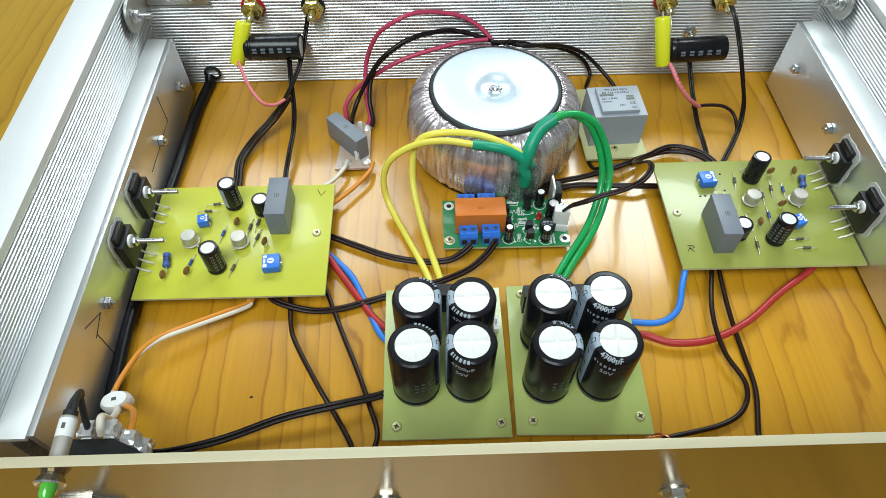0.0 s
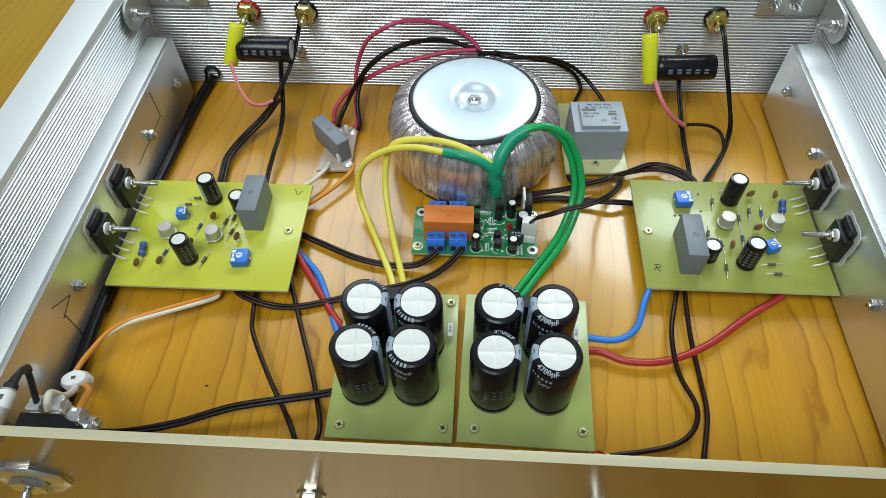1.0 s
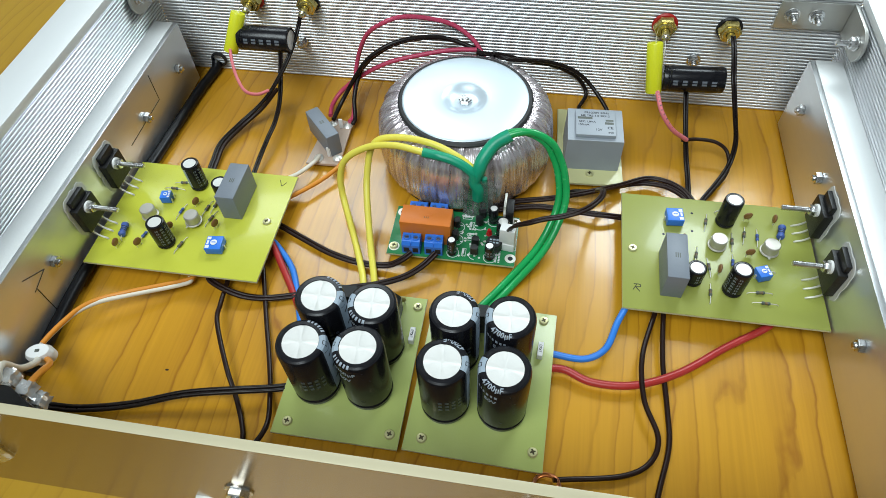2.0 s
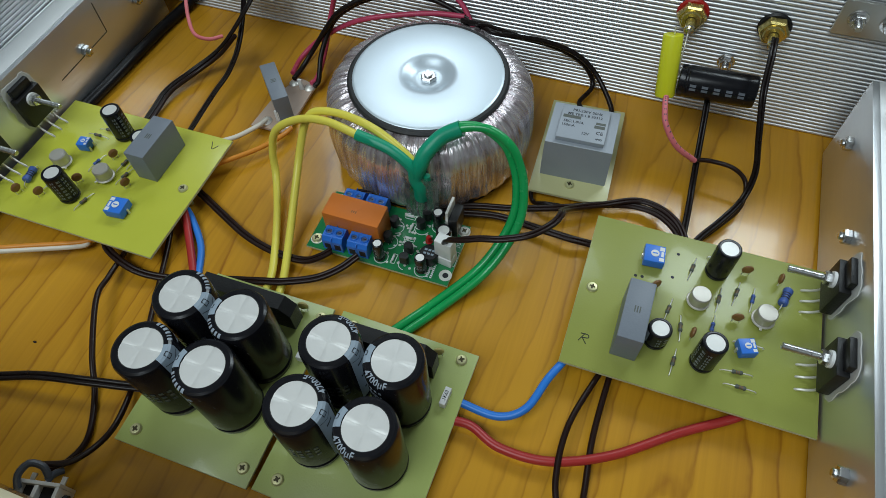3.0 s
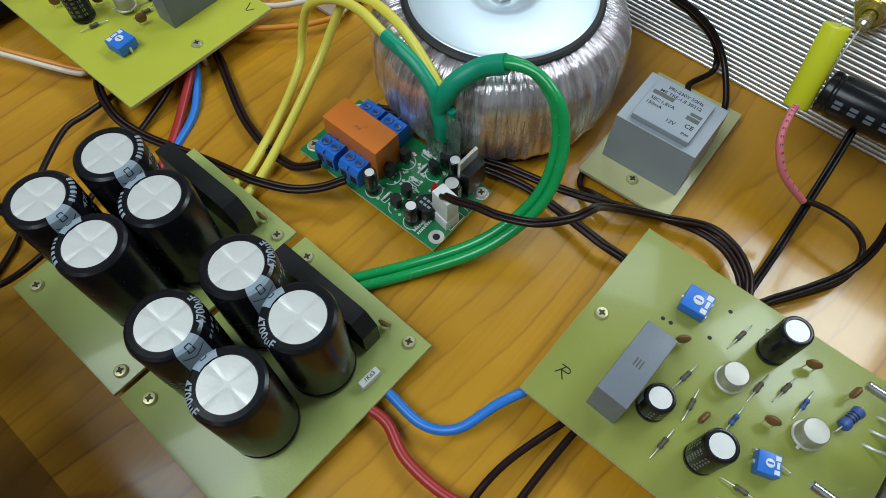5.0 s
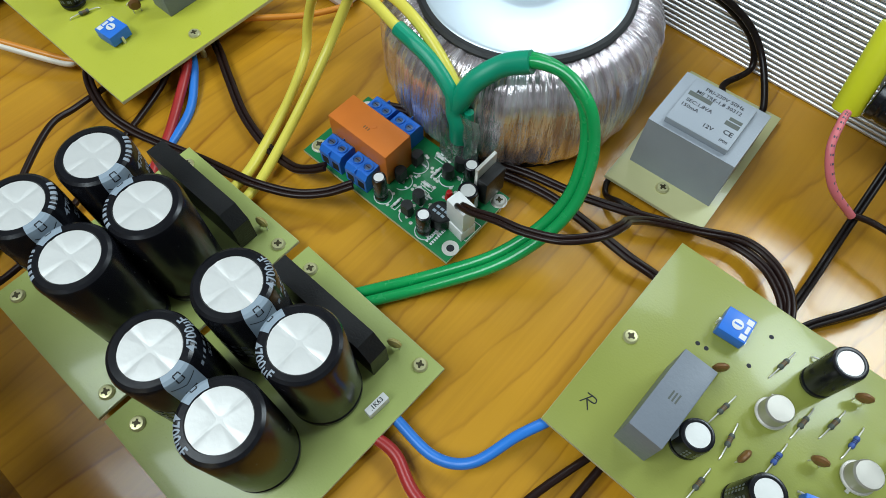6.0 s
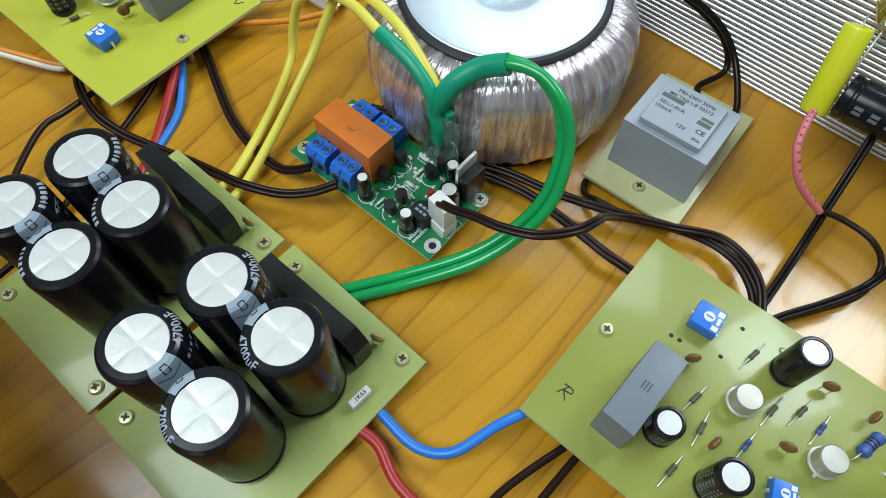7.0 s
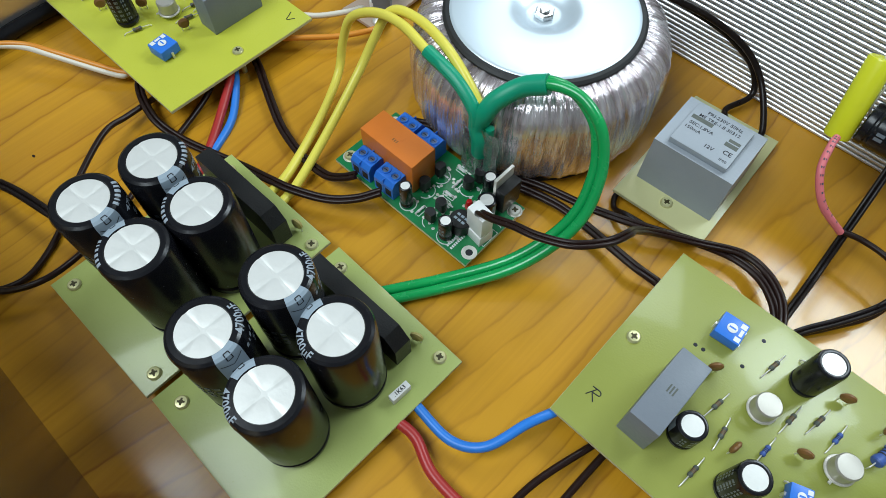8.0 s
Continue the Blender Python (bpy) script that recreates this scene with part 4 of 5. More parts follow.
for p in (YEL1, YEL2):
    wire(p, 0.19, W_YELLOW, "yellow insulated wire arching from the toroidal transformer", group="transformer leads")
tagged(part("sleeving", tube([(x, y, z) for x, y, z in YEL1[:4]], 0.26, 12), W_SLEEVE), "dark green tubular sleeving round two wires", "sleeving")
wire([(0.1, 23.75, 3.29), (-0.75, 24.41, 4.26), (-2.09, 24.72, 5.08), (-3.61, 24.43, 5.64), (-5.1, 23.89, 5.99), (-6.2, 23.42, 5.82), (-7.49, 23.62, 4.68), (-8.37, 23.65, 2.61), (-8.49, 22.45, 1.04), (-8.2, 20.68, 0.63), (-8.3, 20.04, 0.63)], 0.145, W_CRIMSON, "crimson insulated wire looping up from the toroidal transformer", group="transformer leads")
wire([(-0.53, 24.05, 3.88), (-2.05, 23.87, 3.86), (-3.58, 23.54, 3.71), (-5.89, 22.98, 3.31), (-7.74, 22.73, 2.36), (-9.23, 22.57, 1.16), (-9.85, 21.75, 0.58), (-9.71, 20.49, 0.62)], 0.145, W_CRIMSON, "crimson insulated wire looping up from the toroidal transformer", group="transformer leads")
BLK1 = [(-0.29, 24.07, 3.78), (-2.36, 24.29, 4.36), (-4.07, 23.81, 4.66), (-5.67, 23.15, 4.58), (-7.08, 22.6, 3.86), (-7.94, 22.34, 2.85), (-8.86, 21.68, 1.43), (-9.27, 20.79, 0.8), (-9.32, 19.95, 0.79)]
wire(BLK1, 0.14, W_BLACK, "black insulated wire from the toroidal transformer", group="transformer leads")
wire([(x + 0.05, y + 0.22, z - 0.2) for x, y, z in BLK1[:6]] + [(-8.2, 21.5, 1.5), (-8.0, 20.4, 0.7), (-8.05, 19.9, 0.6)], 0.14, W_BLACK, "black insulated wire from the toroidal transformer", group="transformer leads")
wire([(-0.4, 23.2, 4.3), (0.5, 22.9, 4.5), (0.88, 22.82, 4.59), (2.83, 23.63, 3.61), (4.51, 24.4, 2.77), (5.97, 24.91, 1.62), (6.69, 24.55, 0.67), (6.28, 23.34, 0.46), (6.45, 22.75, 0.56)], 0.13, W_BLACK, "thin black wire from the toroidal to the small transformer", group="transformer leads")
wire([(-0.3, 23.3, 4.1), (0.6, 23.1, 4.3), (1.68, 22.5, 4.49), (3.92, 23.9, 3.44), (5.63, 24.41, 2.56), (6.87, 24.17, 1.65), (8.0, 22.94, 0.86), (7.98, 22.41, 0.65)], 0.13, W_BLACK, "thin black wire from the toroidal to the small transformer", group="transformer leads")

ob = thing("clear_film_tab", 0.9, 13.35, 0.5, 0, "clear shrunk film tab holding the leads to the transformer side", "film tab")
bm = bmesh.new()
rows = [[bm.verts.new((u, -0.22 * math.cos(u * 1.5) + 0.05 * math.sin(v * 5 + u * 3) + 0.15, v)) for u in [-0.85 + 0.17 * k for k in range(11)]] for v in [0.25 * k for k in range(13)]]
for a, b in zip(rows, rows[1:]):
    for k in range(10):
        bm.faces.new((a[k], a[k + 1], b[k + 1], b[k]))
bmesh.ops.solidify(bm, geom=bm.faces[:], thickness=0.02)
part("film", bm, material("clear_film", (0.93, 0.97, 0.95), 0.05, 0.0, trans=0.97, rough_var=0.02), ob, smooth=70)
for u, m in ((-0.45, W_GREEN), (-0.05, W_GREEN), (0.35, W_SLEEVE)):
    part("hidden_lead", tube([(u, 0.22, 0.0), (u + 0.03, 0.2, 1.5), (u * 0.6 + 0.1, 0.2, 3.0)], 0.16, 10), m, ob)

# rear terminals
wire([(12.37, 22.71, 2.98), (12.57, 21.47, 1.83), (12.75, 19.56, 0.77), (12.81, 18.13, 0.51), (12.84, 16.61, 0.28), (12.82, 15.21, 0.26)], 0.08, W_BLACK, "black twin flex from the rear terminals to the amplifier board", pair=True, group="terminal wires")
wire([(14.22, 23.75, 6.17), (14.19, 22.59, 6.05), (14.23, 20.95, 5.32), (14.71, 19.91, 3.68), (15.11, 19.28, 2.27), (14.97, 18.45, 1.25), (14.25, 17.18, 0.95), (13.36, 15.82, 0.72), (13.06, 14.66, 0.63)], 0.08, W_BLACK, "black twin flex from the rear terminals to the amplifier board", pair=True, group="terminal wires")
wire([(12.35, 20.0, 1.45), (13.3, 20.2, 1.45), (14.4, 20.1, 1.4), (15.1, 19.7, 1.0), (15.1, 18.6, 0.5), (14.2, 17.2, 0.2), (13.0, 15.5, 0.2)], 0.11, W_BROWN, "thin dark wire joining the terminal leads", group="terminal wires")
PINK = [(10.37, 20.9, 4.14), (10.39, 20.42, 4.17), (10.64, 19.52, 3.84), (11.38, 19.12, 3.02), (12.45, 19.44, 2.02)]
pink_wire = wire(PINK, 0.13, W_PINK, "pink sleeved wire under the yellow capacitor", group="terminal wires")
wire([(-15.83, 21.57, 4.44), (-15.52, 20.8, 4.16), (-15.0, 19.88, 3.65), (-14.32, 19.17, 3.26), (-13.7, 19.37, 2.92), (-13.19, 19.95, 2.8)], 0.10, W_PINK, "pink sleeved wire under the yellow capacitor", group="terminal wires")
wire([(-13.0, 22.77, 4.12), (-13.03, 21.81, 2.7), (-12.88, 20.44, 1.72), (-12.87, 19.01, 1.15), (-12.97, 17.56, 0.94), (-13.07, 16.17, 0.69), (-13.08, 14.68, 0.53), (-13.17, 13.58, 0.51)], 0.08, W_BLACK, "black twin flex from the rear terminals to the amplifier board", pair=True, group="terminal wires")
LB2 = [(-11.67, 24.09, 5.75), (-11.92, 23.63, 4.89), (-12.3, 22.1, 3.81), (-13.25, 20.77, 2.4), (-14.27, 20.09, 1.33), (-15.46, 18.97, 0.62), (-16.14, 17.34, 0.47), (-16.14, 15.82, 0.35), (-16.0, 13.63, 0.24)]
wire(LB2, 0.08, W_BLACK, "black twin flex from the rear terminals to the amplifier board", pair=True, group="terminal wires")
wire([(x + 0.28, y - 0.1, z - 0.05) for x, y, z in LB2[3:]], 0.12, W_BROWN, "dark wire running beside a black terminal wire", group="terminal wires")

# printed marks along the pink sleeve at the yellow capacitor
bm = bmesh.new()
line = smooth_path(PINK, 8)
for k in range(3, len(line) - 3, 2):
    way = (line[k + 1] - line[k - 1]).normalized()
    side = way.cross(Vector((0, 0, 1))).normalized()
    up = side.cross(way)
    for w in (-1, 1):
        foot = line[k] + 0.132 * (up * 0.9 + side * 0.436 * w * 0.3)
        box(-0.035, -0.035, -0.006, 0.035, 0.035, 0.006, bm)
        bmesh.ops.transform(bm, matrix=Matrix.Translation(foot) @ way.to_track_quat("X", "Z").to_matrix().to_4x4(), verts=bm.verts[-8:])
part("print", bm, SLEEVE_GREY, pink_wire)

# mains lead along the left side
wire([(-19.26, 24.97, 0.69), (-19.32, 24.39, 0.35), (-19.59, 22.13, 0.35), (-19.73, 19.37, 0.36), (-19.81, 16.74, 0.38), (-19.92, 14.03, 0.42), (-19.94, 10.01, 0.47), (-19.99, 7.31, 0.51), (-19.97, 5.2, 0.51), (-19.85, 2.9, 0.47), (-19.71, 0.5, 0.45)], 0.34, W_MAINS, "thick black mains cable lying along the side of the base", "mains_cable")

# leads on the base board
wire([(-12.15, 8.47, 0.46), (-11.95, 7.29, 0.39), (-11.68, 5.63, 0.61), (-11.27, 4.35, 0.9), (-10.02, 2.13, 0.62), (-9.04, 0.62, 0.17), (-8.22, -0.99, 0.17), (-8.44, -2.14, 0.25), (-8.92, -2.61, 0.5)], 0.125, W_BROWN, "dark brown wire lying on the wooden base", group="base wires")
wire([(-10.68, 9.31, 0.57), (-10.27, 8.2, 0.27), (-9.19, 5.41, 0.24), (-8.23, 3.06, 0.3), (-7.57, 1.24, 0.37), (-7.07, -0.57, 0.85), (-7.75, -1.92, 0.85), (-8.76, -2.49, 1.01)], 0.125, W_BROWN, "dark brown wire lying on the wooden base", group="base wires")
wire([(-18.59, -1.53, 1.08), (-18.18, -0.91, 0.4), (-16.48, -0.78, 0.34), (-14.1, -0.26, 0.4), (-11.55, 0.49, 0.76), (-9.34, 0.94, 0.87), (-7.35, 1.43, 0.67), (-6.18, 1.83, 0.56)], 0.105, W_BLACK, "black twin flex lying on the wooden base", pair=True, group="base wires")
wire([(-11.04, 11.62, 0.41), (-10.02, 11.22, 0.33), (-8.73, 10.61, 0.34), (-6.82, 9.78, 0.34), (-5.03, 9.37, 0.35), (-3.56, 9.33, 0.46), (-2.77, 9.56, 0.79), (-2.25, 9.9, 1.09)], 0.1, W_BROWN, "dark brown twin flex to the relay board terminals", pair=True, group="base wires")
wire([(-13.01, 7.68, 0.74), (-12.66, 6.91, 0.73), (-10.99, 6.35, 0.57), (-9.52, 6.48, 0.31), (-7.76, 6.99, 0.24), (-6.32, 7.39, 0.33), (-4.93, 7.64, 0.55), (-3.81, 7.92, 0.65), (-2.5, 8.53, 0.68), (-1.58, 9.23, 0.88), (-0.92, 9.96, 1.21)], 0.1, W_BROWN, "dark brown twin flex to the relay board terminals", pair=True, group="base wires")
wire([(-10.92, 10.33, 0.59), (-10.23, 9.83, 0.6), (-9.41, 8.74, 0.36), (-8.4, 7.32, 0.13), (-7.33, 5.8, 0.17), (-6.17, 4.93, 0.2)], 0.19, W_RED, "red wire from amplifier board to capacitor board", group="supply wires")
wire([(-10.67, 10.37, 0.39), (-9.93, 9.84, 0.34), (-8.8, 8.66, 0.11), (-8.04, 7.1, 0.06), (-7.15, 5.05, 0.2), (-6.12, 4.04, 0.26)], 0.17, W_BLUE, "blue wire from amplifier board to capacitor board", group="supply wires")
wire([(-11.8, 14.0, 0.6), (-11.3, 14.3, 0.7), (-10.3, 15.0, 0.75), (-9.6, 16.1, 0.7), (-9.45, 16.9, 0.5)], 0.13, W_WHITE, "white wire from amplifier board to the terminal strip", group="thin wires")
wire([(-10.9, 12.6, 0.6), (-10.3, 13.1, 0.7), (-8.9, 14.7, 0.6), (-8.1, 15.8, 0.65), (-7.9, 16.7, 0.5)], 0.13, W_ORANGE, "orange wire from amplifier board to the terminal strip", group="thin wires")
wire([(9.31, 8.71, 0.84), (9.02, 7.97, 0.93), (8.63, 7.05, 0.99), (8.13, 5.7, 0.76), (7.16, 5.13, 0.5), (5.69, 5.18, 0.51), (4.92, 5.29, 0.51)], 0.17, W_BLUE, "blue wire from amplifier board to capacitor board", group="supply wires")
wire([(16.37, 8.57, 0.53), (15.85, 7.97, 0.61), (13.97, 6.79, 0.38), (11.65, 5.06, 0.43), (9.48, 4.08, 0.47), (7.55, 3.99, 0.42), (6.31, 4.43, 0.45), (5.51, 4.39, 0.53), (4.92, 4.29, 0.49)], 0.19, W_RED, "red wire from amplifier board to capacitor board", group="supply wires")
wire([(10.85, 9.45, 0.77), (10.63, 8.36, 0.72), (9.87, 5.61, 0.78), (9.92, 3.4, 0.6), (10.52, 1.68, 0.49), (10.14, 0.51, 0.31), (8.93, -0.21, 0.23), (6.51, -0.72, 0.29), (6.0, -0.82, 0.34)], 0.125, W_BROWN, "dark brown wire lying on the wooden base", group="base wires")
wire([(11.12, 9.4, 0.72), (10.99, 8.4, 0.69), (10.88, 5.58, 0.47), (11.06, 3.3, 0.16), (11.05, 1.41, 0.17), (10.47, -0.89, 0.19), (10.23, -2.67, 0.3)], 0.125, W_BROWN, "dark brown wire lying on the wooden base", group="base wires")
wire([(0.2, 14.1, 0.6), (0.9, 14.05, 0.62), (1.96, 14.41, 0.5), (3.11, 14.8, 0.5), (4.74, 15.1, 0.6), (5.99, 15.38, 0.75), (7.43, 15.93, 0.75), (8.75, 16.66, 0.55), (10.2, 17.16, 0.45), (11.3, 17.02, 0.55), (12.1, 16.4, 0.75), (12.6, 15.7, 0.85), (12.85, 14.8, 0.85)], 0.095, W_BROWN, "dark brown twin flex from behind the relay board across the base", pair=True, group="base wires")
wire([(-2.6, 13.45, 0.9), (-1.9, 13.85, 0.8), (-1.3, 14.05, 0.5), (-0.2, 14.02, 0.3), (1.2, 13.92, 0.3), (2.4, 14.2, 0.4), (4.29, 14.54, 0.49), (6.4, 14.44, 0.49), (7.82, 14.27, 0.61), (8.85, 14.38, 0.44), (9.84, 14.25, 0.51)], 0.1, W_BROWN, "dark brown twin flex from behind the relay board across the base", pair=True, group="base wires")
wire([(2.78, 11.35, 1.85), (2.86, 11.2, 2.3), (3.1, 10.95, 2.95), (3.75, 10.7, 3.6), (4.55, 10.78, 3.95), (5.45, 10.87, 4.2), (6.5, 11.25, 4.45), (7.2, 12.1, 4.4), (7.4, 13.05, 3.95), (7.3, 14.1, 2.75), (7.75, 15.4, 1.5), (8.96, 16.6, 0.75), (10.4, 17.42, 0.62), (11.5, 17.25, 0.7), (12.35, 16.55, 0.85), (12.8, 15.7, 0.95), (13.0, 14.9, 0.9)], 0.085, W_BROWN, "dark brown twin lead arching from the white connector", pair=True, group="base wires")
wire([(5.6, 17.0, 0.3), (5.4, 16.6, 0.25), (5.7, 16.1, 0.2), (6.3, 15.9, 0.6), (7.2, 16.0, 0.6)], 0.11, W_BLACK, "thin black wire from under the small board", group="base wires")
ORW = [(-13.95, 7.34, 0.56), (-14.06, 6.9, 0.53), (-16.49, 5.45, 1.06), (-17.78, 4.83, 1.1), (-18.53, 4.06, 1.21), (-18.88, 3.23, 1.3), (-19.12, 2.37, 1.39), (-19.21, 1.76, 1.46)]
wire(ORW, 0.13, W_ORANGE, "orange wire to the mains inlet", group="thin wires")
wire([(x - 0.06, y - 0.24 + 0.02 * k, z - 0.06) for k, (x, y, z) in enumerate(ORW)], 0.13, W_WHITE, "white wire to the mains inlet", group="thin wires")

# ---- room that closes the place ----
tagged(part("room_floor", box(-190, -190, -76, 190, 190, -75), PLASTER), "plain pale room floor", "floor", kind="structure")
tagged(part("ceiling", box(-190, -190, 200, 190, 190, 204), PLASTER), "plain white ceiling", "ceiling", kind="structure")
for name, b in (("wall_room_left", (-194, -190, -75, -190, 190, 200)), ("wall_room_right", (190, -190, -75, 194, 190, 200)), ("wall_room_far", (-190, 190, -75, 190, 194, 200)), ("wall_room_near", (-190, -194, -75, 190, -190, 200))):
    tagged(part(name, box(*b), PLASTER), "plain white room wall", "wall", kind="structure")

# ---- relay board ----
Z_K = 0.55
relay_board = laminate("relay_board", -3.74, 10.1, 3.28, 13.5, Z_K, PCB_GREEN, "dark green printed circuit board with relay and white print")
for u, v in ((-3.44, 10.42), (3.0, 10.4), (3.05, 12.95), (-3.4, 12.9)):
    part("hole_ring", lathe([(0.14, 0.002), (0.30, 0.002), (0.30, 0.008), (0.14, 0.008)], 24, Matrix.Translation((u + 0.26, v - 11.615, 0))), TIN, relay_board)
    part("hole", lathe([(0, 0.003), (0.135, 0.003)], 20, Matrix.Translation((u + 0.26, v - 11.615, 0))), INK, relay_board)
bm = bmesh.new()
for u, v, r, a0, a1 in ((-0.1, 12.2, 0.36, -80, 80), (-0.07, 11.3, 0.36, -80, 80), (1.1, 12.5, 0.36, 180, 340), (1.05, 11.0, 0.33, 90, 270), (1.06, 10.4, 0.33, 90, 270), (-0.15, 10.4, 0.33, 0, 360), (1.9, 10.33, 0.36, 0, 360), (1.85, 12.85, 0.36, 0, 360)):
    n = 16
    tube([(u + 0.26 + r * math.cos(radians(a0 + (a1 - a0) * k / n)), v - 11.615 + r * math.sin(radians(a0 + (a1 - a0) * k / n)), 0.004) for k in range(n + 1)], 0.022, 4, 0, bm)
for u, v, w, d in ((0.35, 12.95, 0.5, 0.22), (0.65, 12.4, 0.22, 0.5), (0.75, 11.75, 0.5, 0.2), (0.75, 11.45, 0.5, 0.2), (0.45, 10.5, 0.2, 0.5), (2.75, 11.35, 0.95, 0.8)):
    for a in ((-w, -d, w, -d), (-w, d, w, d), (-w, -d, -w, d), (w, -d, w, d)):
        tube([(u + 0.26 + a[0] / 2, v - 11.615 + a[1] / 2, 0.004), (u + 0.26 + a[2] / 2, v - 11.615 + a[3] / 2, 0.004)], 0.018, 4, 0, bm)
for k in range(14):
    u, v = random.uniform(-0.2, 1.6), random.uniform(10.2, 13.1)
    box(u + 0.26, v - 11.615, 0.002, u + 0.26 + random.uniform(0.08, 0.2), v - 11.615 + 0.07, 0.005, bm)
part("print", bm, SILK, relay_board)
for text, u, v, turn, size in (("12VAC", 3.02, 11.2, 90, 0.24), ("J122", 3.05, 12.2, 90, 0.22)):
    bm = writing(text, size, 0.001)
    bm.transform(Matrix.Translation((u + 0.26, v - 11.615, 0.005)) @ pose(0, 0, 0, 0, 0, turn))
    part("print", bm, SILK, relay_board)
bm = bmesh.new()
for k in range(8):
    box(2.42, 10.05 + k * 0.1 - 11.615, 0.002, 2.52, 10.12 + k * 0.1 - 11.615, 0.005, bm)
    box(2.60, 10.05 + k * 0.1 - 11.615, 0.002, 2.70, 10.12 + k * 0.1 - 11.615, 0.005, bm)
part("print", bm, SILK, relay_board)
bm = bmesh.new()
for k in range(60):
    lathe([(0, 0.006), (0.05, 0.005), (0.07, 0.0)], 8, Matrix.Translation((random.uniform(-0.1, 2.6), random.uniform(-1.5, 1.5), 0)), bm)
part("solder_dots", bm, TIN, relay_board)
cross_screw(-3.42, 10.61, Z_K + 0.009)
cross_screw(3.09, 13.13, Z_K + 0.009, mat=TIN)

relay = thing("relay", -1.69, 11.68, Z_K + 0.002, 0, "orange plastic box relay on the green board", "relay")
part("case", box(-1.39, -0.63, 0.0, 1.39, 0.63, 1.63), ORANGE, relay, bevel=0.05)
part("vent_pip", lathe([(0.08, 1.631), (0.12, 1.631), (0.12, 1.645), (0.08, 1.645)], 20, Matrix.Translation((0.15, 0.1, 0))), ORANGE, relay)
bm = bmesh.new()
for k in range(3):
    box(-0.1 + k * 0.1, -0.2, 1.631, -0.05 + k * 0.1, -0.08, 1.633, bm)
part("print", bm, CERAMIC, relay)


BLUED = material("shaded_screw", (0.16, 0.24, 0.42), 0.35, 0.7)


def terminal_block(x, y, turn):
    ob = thing("terminal_block", x, y, Z_K + 0.002, turn, "blue two-way screw terminal block on the green board", "terminal block", "relay board terminals")
    bm = bmesh.new()
    prof = [(-0.45, 0), (0.4, 0), (0.4, 0.74), (0.28, 0.88), (-0.3, 0.88), (-0.45, 0.68)]
    a = [bm.verts.new((-0.49, u, h)) for u, h in prof]
    b = [bm.verts.new((0.49, u, h)) for u, h in prof]
    for k in range(6):
        bm.faces.new((a[k], a[(k + 1) % 6], b[(k + 1) % 6], b[k]))
    bm.faces.new(a)
    bm.faces.new(b[::-1])
    part("body", bm, BLUE, ob, bevel=0.02)
    for u in (-0.245, 0.245):
        part("screw_well", lathe([(0.13, 0.882), (0.2, 0.882), (0.2, 0.93), (0.16, 0.93), (0.13, 0.886)], 18, Matrix.Translation((u, 0, 0))), BLUE, ob)
        screw = part("screw", lathe([(0, 0.89), (0.1, 0.89), (0.125, 0.883)], 14, Matrix.Translation((u, 0, 0))), BLUED, ob)
        part("slot", box(u - 0.09, -0.018, 0.887, u + 0.09, 0.018, 0.893), INK, screw)
        part("wire_entry", box(u - 0.15, -0.455, 0.12, u + 0.15, -0.44, 0.5), INK, ob)
    part("divider", box(-0.012, -0.46, 0.0, 0.012, 0.405, 0.892), BLUE, ob)
    return ob


for x, y, turn in ((-2.38, 10.68, 2), (-1.15, 10.73, 2), (-2.4, 12.93, 180), (-1.25, 12.96, 180)):
    terminal_block(x, y, turn)
radial_cap(-0.15, 10.53, Z_K, 0.25, 1.25, 120, "relay board electrolytics")
radial_cap(1.9, 10.51, Z_K, 0.27, 1.1, 150, "relay board electrolytics")
radial_cap(1.85, 13.03, Z_K, 0.27, 1.2, 40, "relay board electrolytics")
radial_cap(2.45, 12.13, Z_K, 0.36, 1.25, 10, "relay board electrolytics")


def small_transistor(x, y, turn):
    ob = thing("small_transistor", x, y, Z_K, turn, "small black plastic half-round transistor on the green board", "transistor", "small transistors")
    bm = bmesh.new()
    out = [(0.23 * math.cos(radians(a)), 0.23 * math.sin(radians(a))) for a in range(-40, 221, 20)]
    a = [bm.verts.new((u, v, 0.22)) for u, v in out]
    b = [bm.verts.new((u * 0.93, v * 0.93, 0.7)) for u, v in out]
    for k in range(len(a)):
        j = (k + 1) % len(a)
        bm.faces.new((a[k], a[j], b[j], b[k]))
    bm.faces.new(a)
    bm.faces.new(b[::-1])
    part("body", bm, BLACK, ob)
    for u in (-0.13, 0, 0.13):
        part("leg", rod((u, 0, 0), (u, 0, 0.22), 0.025, 6), TIN, ob)
    return ob


for x, y, turn in ((-0.1, 12.38, 90), (-0.07, 11.48, 90), (1.1, 12.68, 180), (1.2, 13.23, 180), (1.05, 11.18, 0), (1.06, 10.58, 0)):
    small_transistor(x, y, turn)
for x, y, turn in ((0.35, 13.13, 0), (0.65, 12.58, 90), (0.75, 11.93, 0), (0.75, 11.63, 0), (0.45, 10.68, 90)):
    axial(x, y, Z_K, turn, 0.3, 0.06, WHITE, 0.55, "tiny pale axial resistor on the green board", False)
ob = thing("round_rectifier", 2.08, 11.16, Z_K, 0, "round black rectifier with pale print on the green board", "rectifier")
part("body", lathe([(0, 0.1), (0.42, 0.1), (0.44, 0.14), (0.44, 0.62), (0.4, 0.66), (0, 0.66)], 28), BLACK, ob)
bm = bmesh.new()
